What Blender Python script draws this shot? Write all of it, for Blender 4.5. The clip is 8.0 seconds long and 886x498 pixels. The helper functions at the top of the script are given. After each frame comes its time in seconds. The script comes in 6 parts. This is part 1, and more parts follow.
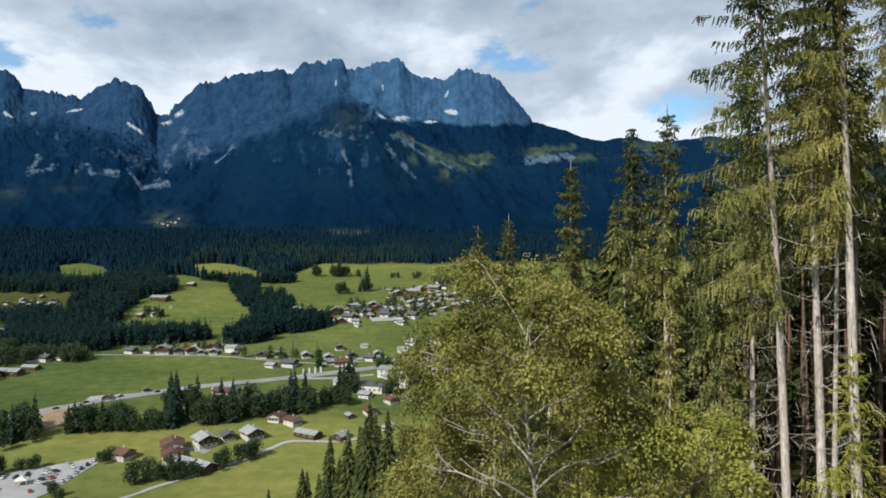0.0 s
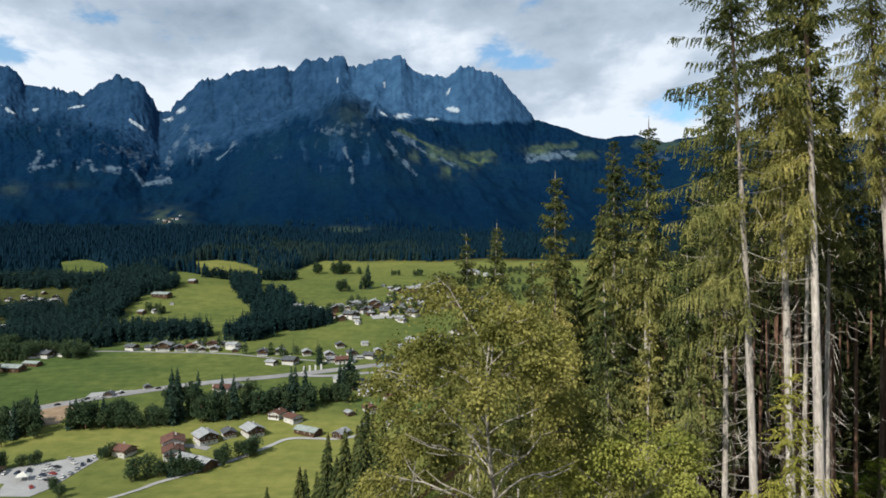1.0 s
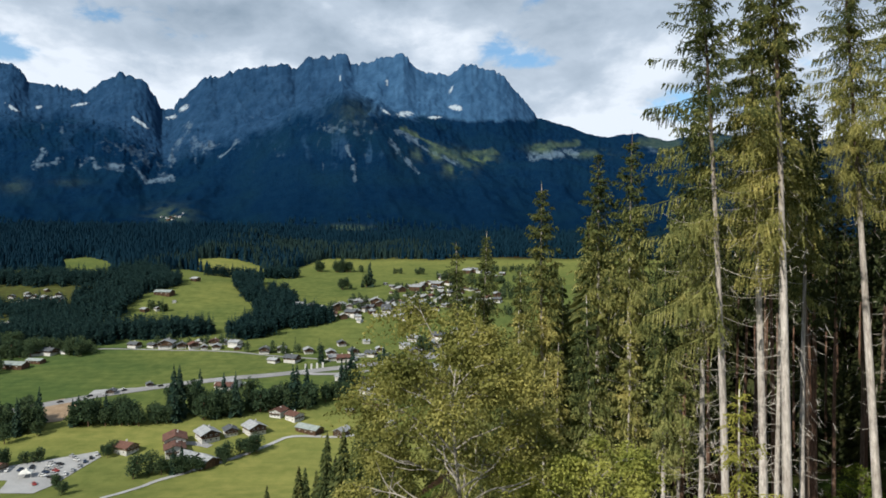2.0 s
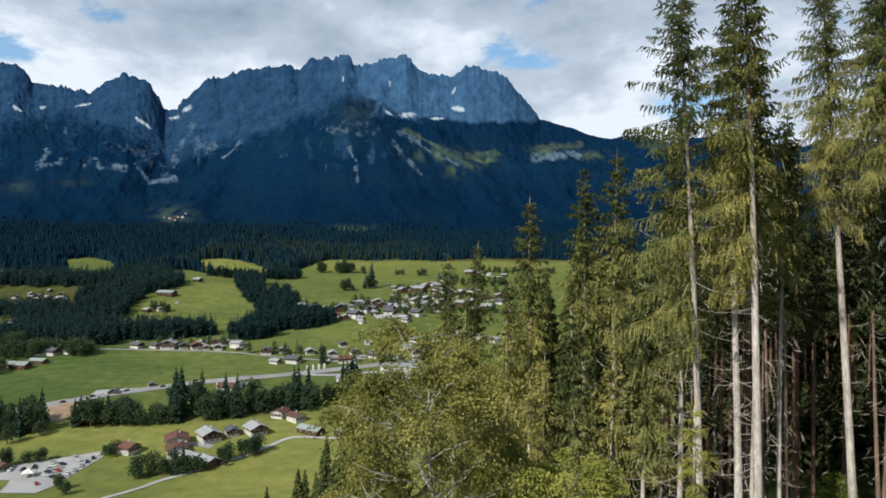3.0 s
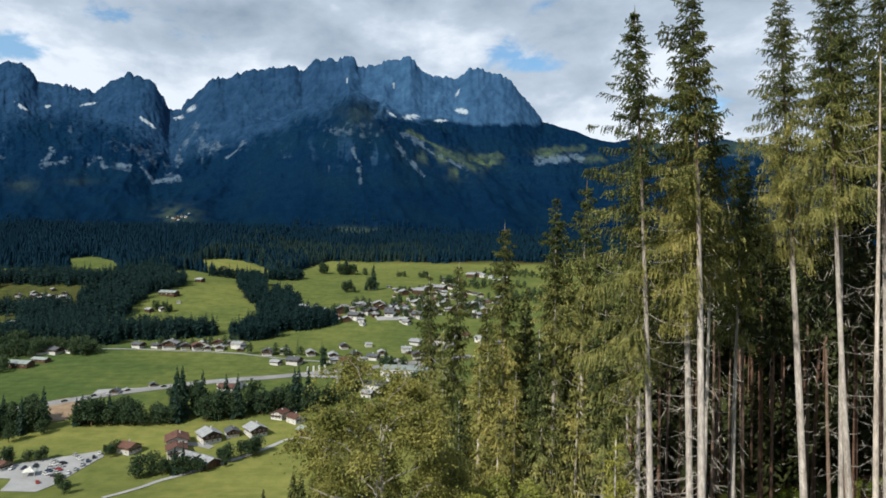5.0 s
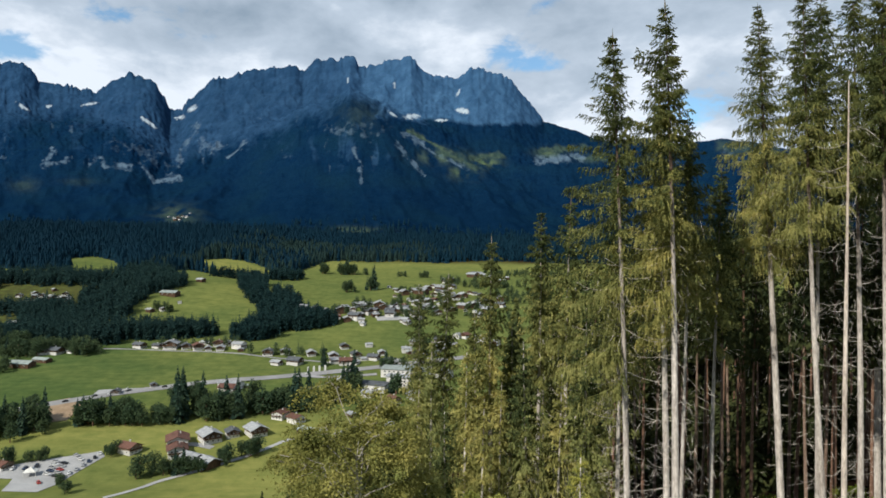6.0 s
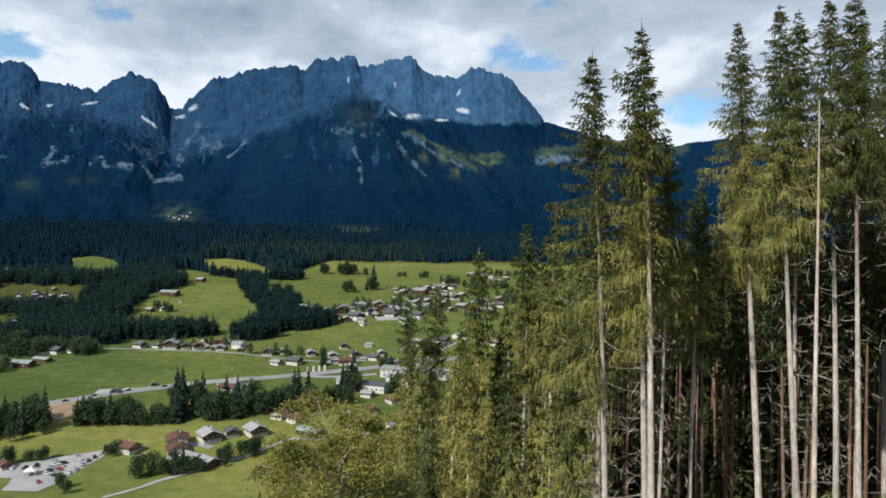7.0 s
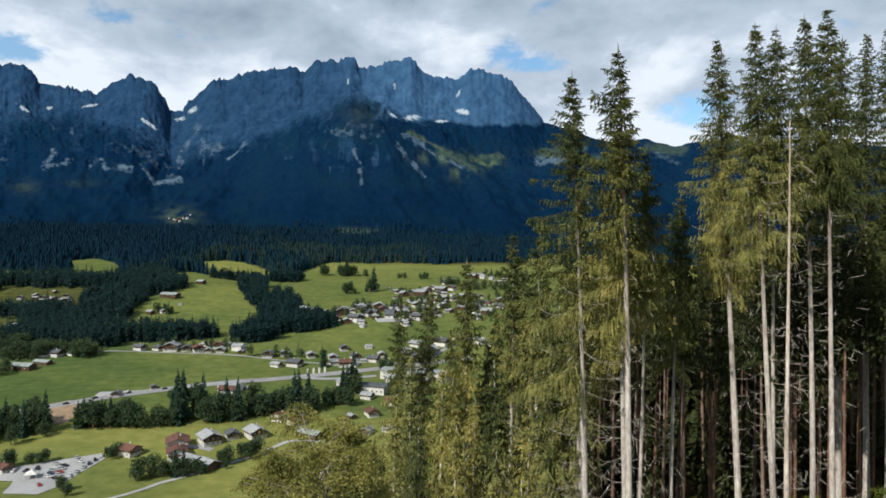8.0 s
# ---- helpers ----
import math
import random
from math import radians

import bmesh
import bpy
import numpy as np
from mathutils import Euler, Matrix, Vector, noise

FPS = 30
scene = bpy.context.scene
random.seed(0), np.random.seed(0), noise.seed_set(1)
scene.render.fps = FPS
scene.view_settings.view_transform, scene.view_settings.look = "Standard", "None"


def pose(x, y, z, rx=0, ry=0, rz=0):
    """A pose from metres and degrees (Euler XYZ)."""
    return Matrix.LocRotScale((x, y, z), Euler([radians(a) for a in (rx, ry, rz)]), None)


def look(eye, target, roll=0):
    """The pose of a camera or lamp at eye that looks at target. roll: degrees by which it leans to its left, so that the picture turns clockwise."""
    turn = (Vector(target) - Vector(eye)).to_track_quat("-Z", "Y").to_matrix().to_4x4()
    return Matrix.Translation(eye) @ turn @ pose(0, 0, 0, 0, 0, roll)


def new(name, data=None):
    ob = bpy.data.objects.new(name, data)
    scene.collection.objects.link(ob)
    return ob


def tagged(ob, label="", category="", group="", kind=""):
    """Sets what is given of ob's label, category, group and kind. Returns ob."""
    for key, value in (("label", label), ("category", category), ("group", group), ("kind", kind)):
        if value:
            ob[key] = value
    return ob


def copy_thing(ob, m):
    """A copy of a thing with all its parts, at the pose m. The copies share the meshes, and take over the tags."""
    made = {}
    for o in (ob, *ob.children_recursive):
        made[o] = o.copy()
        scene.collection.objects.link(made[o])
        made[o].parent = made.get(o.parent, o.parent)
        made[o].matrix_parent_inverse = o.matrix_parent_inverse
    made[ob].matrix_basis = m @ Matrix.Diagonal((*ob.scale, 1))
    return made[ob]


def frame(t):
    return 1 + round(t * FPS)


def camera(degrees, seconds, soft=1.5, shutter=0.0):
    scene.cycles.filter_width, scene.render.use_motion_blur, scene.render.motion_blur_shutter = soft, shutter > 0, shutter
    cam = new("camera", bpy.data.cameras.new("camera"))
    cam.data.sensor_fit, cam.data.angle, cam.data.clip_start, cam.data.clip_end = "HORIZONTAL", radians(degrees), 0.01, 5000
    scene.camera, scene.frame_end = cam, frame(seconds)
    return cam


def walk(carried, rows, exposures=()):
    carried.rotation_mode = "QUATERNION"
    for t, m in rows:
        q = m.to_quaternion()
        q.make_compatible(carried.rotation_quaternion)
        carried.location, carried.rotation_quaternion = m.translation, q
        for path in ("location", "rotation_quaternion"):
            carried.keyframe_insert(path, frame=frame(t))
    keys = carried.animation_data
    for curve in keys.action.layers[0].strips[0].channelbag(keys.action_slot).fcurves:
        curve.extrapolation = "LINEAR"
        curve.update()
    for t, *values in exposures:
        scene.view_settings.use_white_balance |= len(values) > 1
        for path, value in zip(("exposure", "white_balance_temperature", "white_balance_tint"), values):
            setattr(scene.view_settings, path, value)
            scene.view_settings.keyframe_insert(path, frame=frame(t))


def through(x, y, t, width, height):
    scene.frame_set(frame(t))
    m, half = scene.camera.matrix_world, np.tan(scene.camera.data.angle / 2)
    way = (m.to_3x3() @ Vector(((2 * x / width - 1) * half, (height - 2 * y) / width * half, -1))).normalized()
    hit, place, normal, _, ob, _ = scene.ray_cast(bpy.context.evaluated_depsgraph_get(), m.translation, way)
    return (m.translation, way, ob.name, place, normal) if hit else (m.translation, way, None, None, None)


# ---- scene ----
cam = camera(70.0, 8.0, soft=1.75)
PATH = [
    (0, (0.867, 1.822, 99.64), (0.865, 3.822, 99.656), -0.1),
    (0.5, (1.226, 1.394, 99.929), (1.223, 3.394, 99.94), -0.1),
    (1, (1.564, 1.022, 100.188), (1.558, 3.022, 100.196), 0.1),
    (1.5, (1.899, 0.672, 100.446), (1.89, 2.672, 100.452), 0.2),
    (2.8, (2.764, -0.557, 101.274), (2.742, 1.443, 101.271), 0.3),
    (3, (2.87, -0.721, 101.336), (2.849, 1.279, 101.341), 0.4),
    (3.5, (3.2, -1.163, 101.607), (3.176, 0.837, 101.617), 0.4),
    (4, (3.519, -1.61, 101.902), (3.492, 0.39, 101.912), 0.6),
    (4.5, (3.828, -2.075, 102.186), (3.801, -0.075, 102.197), 0.9),
    (6, (4.898, -3.346, 103.286), (4.866, -1.346, 103.295), 0.9),
    (6.5, (5.248, -3.76, 103.578), (5.216, -1.76, 103.587), 1.0),
    (7, (5.587, -4.197, 103.898), (5.554, -2.198, 103.906), 1.0),
    (7.5, (5.936, -4.659, 104.206), (5.903, -2.659, 104.216), 0.9),
    (8, (6.282, -5.111, 104.51), (6.248, -3.111, 104.521), 0.8),
]
walk(cam, [(t, look(eye, target, roll)) for t, eye, target, roll in PATH], [(0.0, 0.18, 6000, 10), (8.0, 0.18, 6000, 10)])

# ---- daylight: a partly clouded sky and an afternoon sun from the left ----
SUN_HEIGHT, SUN_FROM = radians(41), Vector((-0.67, -0.74, 0)).normalized()
to_sun = Vector((SUN_FROM.x * math.cos(SUN_HEIGHT), SUN_FROM.y * math.cos(SUN_HEIGHT), math.sin(SUN_HEIGHT)))
sun = new("sun", bpy.data.lights.new("sun", "SUN"))
sun.data.energy, sun.data.angle, sun.data.color = 5.0, radians(0.5), (1.0, 0.90, 0.72)
sun.matrix_world = look(to_sun * 300, (0, 0, 0))
scene.view_settings.exposure = 0.0


def build_sky():
    world = bpy.data.worlds.new("sky")
    scene.world = world
    world.use_nodes = True
    nodes, links = world.node_tree.nodes, world.node_tree.links
    nodes.clear()

    def add(kind, **settings):
        n = nodes.new(kind)
        for key, value in settings.items():
            n.inputs[key].default_value = value
        return n

    def sums(op, a, b):
        n = nodes.new("ShaderNodeMath")
        n.operation = op
        for socket, v in zip(n.inputs, (a, b)):
            if isinstance(v, (int, float)):
                socket.default_value = v
            else:
                links.new(v, socket)
        return n.outputs[0]

    sky = nodes.new("ShaderNodeTexSky")
    sky.sky_type, sky.sun_disc, sky.ozone_density, sky.dust_density = "NISHITA", False, 3.0, 0.4
    sky.sun_elevation, sky.sun_rotation = SUN_HEIGHT, math.atan2(SUN_FROM.x, SUN_FROM.y)
    clear = add("ShaderNodeBackground", Strength=0.15)
    haze = nodes.new("ShaderNodeMix")
    haze.data_type, haze.blend_type = "RGBA", "MULTIPLY"
    haze.inputs[0].default_value, haze.inputs[7].default_value = 1.0, (0.86, 0.98, 0.90, 1)
    links.new(sky.outputs[0], haze.inputs[6])
    links.new(haze.outputs[2], clear.inputs[0])

    way = nodes.new("ShaderNodeTexCoord").outputs["Generated"]
    squash = nodes.new("ShaderNodeMapping")
    squash.inputs["Scale"].default_value = (1.0, 1.0, 1.9)
    squash.inputs["Location"].default_value = (0.35, 0.0, 0.2)
    links.new(way, squash.inputs["Vector"])
    big = add("ShaderNodeTexNoise", Scale=4.2, Detail=9.0, Roughness=0.55, Distortion=0.15)
    links.new(squash.outputs[0], big.inputs["Vector"])
    torn = add("ShaderNodeTexNoise", Scale=15.0, Detail=8.0, Roughness=0.62, Distortion=0.3)
    links.new(squash.outputs[0], torn.inputs["Vector"])
    cover = sums("ADD", sums("ADD", sums("MULTIPLY", big.outputs[0], 0.8), 0.32), sums("MULTIPLY", sums("SUBTRACT", torn.outputs[0], 0.5), 0.55))
    # gaps of blue between the clouds
    for hole, size, depth in (((0.085, 1, 0.312), 0.046, 0.15), ((0.155, 1, 0.298), 0.034, 0.14), ((-0.71, 1, 0.315), 0.034, 0.34), ((-0.574, 1, 0.369), 0.024, 0.27), ((-0.21, 1, 0.36), 0.07, -0.15),
                              ((0.345, 1, 0.222), 0.042, 0.15), ((0.14, 1, 0.398), 0.024, 0.18), ((0.256, 1, 0.327), 0.022, 0.12), ((0.62, 1, 0.30), 0.06, 0.14)):
        d = Vector(hole).normalized()
        apart = nodes.new("ShaderNodeVectorMath")
        apart.operation = "SUBTRACT"
        links.new(way, apart.inputs[0])
        apart.inputs[1].default_value = d
        flat = nodes.new("ShaderNodeVectorMath")
        flat.operation = "MULTIPLY"
        flat.inputs[1].default_value = (0.62, 0.62, 1.5)
        links.new(apart.outputs[0], flat.inputs[0])
        length = nodes.new("ShaderNodeVectorMath")
        length.operation = "LENGTH"
        links.new(flat.outputs[0], length.inputs[0])
        q = sums("DIVIDE", length.outputs["Value"], size)
        bell = sums("POWER", 2.718, sums("MULTIPLY", sums("MULTIPLY", q, q), -1.0))
        cover = sums("SUBTRACT", cover, sums("MULTIPLY", bell, depth))
    mask = nodes.new("ShaderNodeMapRange")
    mask.interpolation_type = "SMOOTHSTEP"
    mask.inputs["From Min"].default_value, mask.inputs["From Max"].default_value = 0.45, 0.60
    mask.inputs["To Min"].default_value = 0.10
    links.new(cover, mask.inputs["Value"])

    # grey undersides and bright billows
    tone = add("ShaderNodeTexNoise", Scale=4.4, Detail=8.0, Roughness=0.52, Distortion=0.2)
    lift = nodes.new("ShaderNodeMapping")
    lift.inputs["Scale"].default_value, lift.inputs["Location"].default_value = (1.0, 1.0, 2.2), (1.7, 0.4, 0.9)
    links.new(way, lift.inputs["Vector"])
    links.new(lift.outputs[0], tone.inputs["Vector"])
    high = nodes.new("ShaderNodeSeparateXYZ")
    links.new(way, high.inputs[0])
    shade = sums("SUBTRACT", tone.outputs[0], sums("MULTIPLY", sums("SUBTRACT", high.outputs[2], 0.24), 0.55))
    # the sunlit cumulus over the western peaks and the grey bank above it
    for centre, size, lift in (((-0.54, 1, 0.300), 0.12, 0.15), ((-0.63, 1, 0.320), 0.05, 0.07), ((-0.28, 1, 0.30), 0.08, 0.06), ((-0.36, 1, 0.41), 0.10, -0.15), ((-0.12, 1, 0.39), 0.09, -0.06), ((-0.66, 1, 0.40), 0.06, -0.05), ((0.32, 1, 0.36), 0.12, 0.05)):
        apart = nodes.new("ShaderNodeVectorMath")
        apart.operation = "DISTANCE"
        links.new(way, apart.inputs[0])
        apart.inputs[1].default_value = Vector(centre).normalized()
        q = sums("DIVIDE", apart.outputs["Value"], size)
        bell = sums("POWER", 2.718, sums("MULTIPLY", sums("MULTIPLY", q, q), -1.0))
        shade = sums("ADD", shade, sums("MULTIPLY", bell, lift))
    shade = sums("ADD", shade, sums("MULTIPLY", sums("SUBTRACT", torn.outputs[0], 0.5), 0.26))
    ramp = nodes.new("ShaderNodeValToRGB")
    links.new(shade, ramp.inputs[0])
    ramp.color_ramp.elements[0].position, ramp.color_ramp.elements[0].color = 0.22, (0.33, 0.405, 0.475, 1)
    ramp.color_ramp.elements[1].position, ramp.color_ramp.elements[1].color = 0.60, (0.94, 0.975, 1.0, 1)
    middle = ramp.color_ramp.elements.new(0.47)
    middle.color = (0.60, 0.67, 0.735, 1)
    cloud = add("ShaderNodeBackground", Strength=0.83)
    links.new(ramp.outputs[0], cloud.inputs[0])
    mix = nodes.new("ShaderNodeMixShader")
    links.new(mask.outputs[0], mix.inputs[0])
    links.new(clear.outputs[0], mix.inputs[1])
    links.new(cloud.outputs[0], mix.inputs[2])
    out = nodes.new("ShaderNodeOutputWorld")
    links.new(mix.outputs[0], out.inputs[0])


build_sky()

# ---- materials ----
class Nodes:
    """Helpers for one node material."""

    def __init__(self, name):
        self.mat = bpy.data.materials.new(name)
        self.mat.use_nodes = True
        self.nodes, self.links = self.mat.node_tree.nodes, self.mat.node_tree.links
        self.bsdf = self.nodes["Principled BSDF"]
        self.bsdf.inputs["Specular IOR Level"].default_value = 0.25

    def add(self, kind, **settings):
        n = self.nodes.new(kind)
        for key, value in settings.items():
            socket = n.inputs[key.replace("_", " ")]
            if hasattr(value, "is_linked"):
                self.links.new(value, socket)
            else:
                socket.default_value = value
        return n

    def coords(self, stretch=(1, 1, 1), shift=True):
        m = self.add("ShaderNodeMapping", Scale=stretch)
        self.links.new(self.nodes.new("ShaderNodeTexCoord").outputs["Object"], m.inputs["Vector"])
        if shift:
            spread = self.sums("MULTIPLY", self.nodes.new("ShaderNodeObjectInfo").outputs["Random"], 37.0)
            self.links.new(spread, m.inputs["Location"])
        return m.outputs[0]

    def noise(self, where, scale, detail=5.0, rough=0.6):
        return self.add("ShaderNodeTexNoise", Vector=where, Scale=scale, Detail=detail, Roughness=rough).outputs[0]

    def sums(self, op, a, b):
        n = self.nodes.new("ShaderNodeMath")
        n.operation = op
        for socket, v in zip(n.inputs, (a, b)):
            if hasattr(v, "is_linked"):
                self.links.new(v, socket)
            else:
                socket.default_value = v
        return n.outputs[0]

    def band(self, value, low, high):
        n = self.add("ShaderNodeMapRange", Value=value)
        n.inputs["From Min"].default_value, n.inputs["From Max"].default_value = low, high
        return n.outputs[0]

    def blend(self, factor, a, b, how="MIX"):
        n = self.nodes.new("ShaderNodeMix")
        n.data_type, n.blend_type = "RGBA", how
        for key, v in ((0, factor), (6, a), (7, b)):
            if hasattr(v, "is_linked"):
                self.links.new(v, n.inputs[key])
            elif key:
                n.inputs[key].default_value = (*v, 1)
            else:
                n.inputs[key].default_value = v
        return n.outputs[2]

    def attribute(self, name):
        n = self.nodes.new("ShaderNodeAttribute")
        n.attribute_name = name
        return n.outputs["Fac"]

    def finish(self, colour, rough=0.85, bump=None, strength=0.3, distance=0.02):
        self.links.new(colour, self.bsdf.inputs["Base Color"])
        self.bsdf.inputs["Roughness"].default_value = rough
        if bump is not None:
            b = self.add("ShaderNodeBump", Height=bump, Strength=strength, Distance=distance)
            self.links.new(b.outputs[0], self.bsdf.inputs["Normal"])
        return self.mat


def surface(name, dark, light, coarse=0.6, fine=6.0, rough=0.85, strength=0.3, distance=0.02, stretch=(1, 1, 1), spread=0.25):
    """A matt surface with stains, grain and a little difference from piece to piece."""
    n = Nodes(name)
    at = n.coords(stretch)
    stain, grain = n.noise(at, coarse, 3), n.noise(at, fine, 6)
    colour = n.blend(n.band(stain, 0.32, 0.68), dark, light)
    colour = n.blend(0.55, colour, n.blend(n.band(grain, 0.3, 0.7), (0.45, 0.45, 0.45), (1.0, 1.0, 1.0)), "MULTIPLY")
    piece = n.band(n.nodes.new("ShaderNodeObjectInfo").outputs["Random"], 0.0, 1.0)
    colour = n.blend(spread, colour, n.blend(piece, (0.35, 0.33, 0.32), (1.25, 1.22, 1.18)), "MULTIPLY")
    return n.finish(colour, rough, grain, strength, distance)


def bark(name, dark, light, upper):
    """Bark in scaly vertical plates, pale where bleached by the weather and brown higher up, darkened there for crown
    shade.
    """
    n = Nodes(name)
    at = n.coords((1, 1, 0.22))
    plates, grain, stain = n.noise(at, 14.0, 6), n.noise(at, 45.0, 4), n.noise(at, 2.2, 3)
    colour = n.blend(n.band(stain, 0.3, 0.7), dark, light)
    split = n.nodes.new("ShaderNodeSeparateXYZ")
    n.links.new(n.nodes.new("ShaderNodeTexCoord").outputs["Object"], split.inputs[0])
    rise = n.sums("ADD", split.outputs[2], n.sums("MULTIPLY", n.sums("SUBTRACT", stain, 0.5), 9.0))
    # The dark upper tone paints the crown's shade onto the stem.
    colour = n.blend(n.band(rise, 15.0, 20.0), colour, upper)
    colour = n.blend(0.65, colour, n.blend(n.band(plates, 0.36, 0.62), (0.40, 0.37, 0.35), (1.08, 1.07, 1.06)), "MULTIPLY")
    colour = n.blend(0.4, colour, n.blend(n.band(grain, 0.3, 0.7), (0.6, 0.6, 0.6), (1.1, 1.1, 1.1)), "MULTIPLY")
    return n.finish(colour, 0.9, plates, 0.8, 0.03)


def leafage(name, dark, mid, light, through=0.3, rough=0.6, glow=(1.3, 1.25, 0.6)):
    """Leaves: a difference from leaf to leaf and from tree to tree, and some light that passes through."""
    n = Nodes(name)
    island = n.nodes.new("ShaderNodeNewGeometry").outputs["Random Per Island"]
    tree = n.nodes.new("ShaderNodeObjectInfo").outputs["Random"]
    clump = n.noise(n.coords(), 1.1, 4, 0.65)
    ramp = n.nodes.new("ShaderNodeValToRGB")
    value = n.sums("ADD", n.sums("MULTIPLY", island, 0.16), n.sums("MULTIPLY", n.band(clump, 0.28, 0.72), 0.84))
    n.links.new(value, ramp.inputs[0])
    ramp.color_ramp.elements[0].color, ramp.color_ramp.elements[1].color = (*dark, 1), (*light, 1)
    ramp.color_ramp.elements[0].position, ramp.color_ramp.elements[1].position = 0.1, 0.95
    ramp.color_ramp.elements.new(0.5).color = (*mid, 1)
    colour = n.blend(0.5, ramp.outputs[0], n.blend(tree, (0.6, 0.72, 0.75), (1.3, 1.15, 0.95)), "MULTIPLY")
    n.finish(colour, rough)
    n.bsdf.inputs["Specular IOR Level"].default_value = 0.03
    lit = n.nodes.new("ShaderNodeBsdfTranslucent")
    n.links.new(n.blend(1.0, colour, glow, "MULTIPLY"), lit.inputs[0])
    mix = n.nodes.new("ShaderNodeMixShader")
    mix.inputs[0].default_value = through
    n.links.new(n.bsdf.outputs[0], mix.inputs[1])
    n.links.new(lit.outputs[0], mix.inputs[2])
    n.links.new(mix.outputs[0], n.nodes["Material Output"].inputs[0])
    return n.mat


def ground_material():
    n = Nodes("meadow_and_forest_floor")
    at = n.coords(shift=False)
    wide, mid, fine = n.noise(at, 0.012, 4), n.noise(at, 0.11, 5), n.noise(at, 1.7, 6)
    stripes = n.noise(n.coords((0.05, 0.6, 0.05), False), 0.35, 4)
    lush = n.blend(n.band(mid, 0.3, 0.7), (0.048, 0.078, 0.027), (0.086, 0.120, 0.038))
    dry = n.blend(n.band(mid, 0.3, 0.7), (0.148, 0.166, 0.046), (0.224, 0.222, 0.068))
    turf = n.blend(n.sums("ADD", n.attribute("dryness"), n.sums("MULTIPLY", n.sums("SUBTRACT", wide, 0.5), 1.1)), lush, dry)
    turf = n.blend(0.4, turf, n.blend(n.band(stripes, 0.35, 0.65), (0.72, 0.75, 0.70), (1.15, 1.12, 1.1)), "MULTIPLY")
    turf = n.blend(0.4, turf, n.blend(n.band(fine, 0.3, 0.7), (0.6, 0.62, 0.6), (1.1, 1.1, 1.1)), "MULTIPLY")
    floor = n.blend(n.band(fine, 0.3, 0.7), (0.0128, 0.0088, 0.0064), (0.04, 0.0256, 0.0144))
    floor = n.blend(n.band(mid, 0.52, 0.66), floor, (0.04, 0.06, 0.0128))
    colour = n.blend(n.attribute("litter"), turf, floor)
    n.bsdf.inputs["Specular IOR Level"].default_value = 0.0
    return n.finish(colour, 0.95, fine, 0.5, 0.15)


def mountain_material():
    n = Nodes("limestone_and_mountain_forest")
    at = n.coords(shift=False)
    near = n.noise(at, 0.03, 8, 0.7)
    wide, trees = n.noise(at, 0.004, 5), n.noise(at, 0.11, 4)
    streak = n.noise(n.coords((1.0, 1.0, 0.10), False), 0.016, 8, 0.65)
    # Mountain colours are darkened and blued: haze and cloud shade painted in.
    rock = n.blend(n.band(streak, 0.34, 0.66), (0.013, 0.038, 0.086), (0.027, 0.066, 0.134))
    # Lighter eastern rock: less haze and cloud shade painted into its colour.
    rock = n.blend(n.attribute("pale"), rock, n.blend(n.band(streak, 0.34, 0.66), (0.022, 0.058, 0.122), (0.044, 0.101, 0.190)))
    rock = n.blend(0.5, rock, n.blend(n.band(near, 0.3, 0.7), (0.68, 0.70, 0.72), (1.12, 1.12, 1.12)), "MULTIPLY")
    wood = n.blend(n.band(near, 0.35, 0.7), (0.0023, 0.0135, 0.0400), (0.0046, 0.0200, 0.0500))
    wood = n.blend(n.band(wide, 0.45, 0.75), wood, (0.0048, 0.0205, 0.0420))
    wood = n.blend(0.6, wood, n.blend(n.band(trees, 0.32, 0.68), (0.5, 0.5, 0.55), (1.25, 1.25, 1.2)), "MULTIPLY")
    # darker forest tone low on the slopes
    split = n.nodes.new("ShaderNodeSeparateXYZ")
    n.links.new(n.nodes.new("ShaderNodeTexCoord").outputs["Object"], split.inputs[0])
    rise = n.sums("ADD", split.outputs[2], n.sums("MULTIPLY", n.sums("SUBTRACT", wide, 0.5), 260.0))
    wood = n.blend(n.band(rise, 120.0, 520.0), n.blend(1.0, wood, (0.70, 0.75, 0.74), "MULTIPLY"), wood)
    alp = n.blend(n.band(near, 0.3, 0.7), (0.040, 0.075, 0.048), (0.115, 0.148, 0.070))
    n.bsdf.inputs["Specular IOR Level"].default_value = 0.0
    edge = n.sums("ADD", n.attribute("rock"), n.sums("MULTIPLY", n.sums("SUBTRACT", near, 0.5), 0.55))
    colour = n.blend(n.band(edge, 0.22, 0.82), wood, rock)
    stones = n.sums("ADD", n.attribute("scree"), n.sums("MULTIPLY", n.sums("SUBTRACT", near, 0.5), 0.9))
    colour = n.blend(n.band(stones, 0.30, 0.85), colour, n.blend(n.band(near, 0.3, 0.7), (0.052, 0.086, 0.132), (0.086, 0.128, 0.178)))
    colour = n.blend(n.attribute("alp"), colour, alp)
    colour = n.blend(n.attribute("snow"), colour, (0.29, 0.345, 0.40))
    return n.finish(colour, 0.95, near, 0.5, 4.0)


GROUND, MOUNTAIN = ground_material(), mountain_material()
ASPHALT = surface("pale_asphalt", (0.25, 0.25, 0.26), (0.36, 0.36, 0.37), 0.05, 2.0)
GRAVEL = surface("gravel", (0.30, 0.305, 0.315), (0.42, 0.425, 0.435), 0.05, 2.0)
EARTH = surface("bare_earth", (0.26, 0.18, 0.11), (0.40, 0.30, 0.20), 0.1, 1.0)
PLASTER = surface("white_plaster", (0.56, 0.555, 0.54), (0.74, 0.73, 0.71), 0.5, 6.0, strength=0.1)
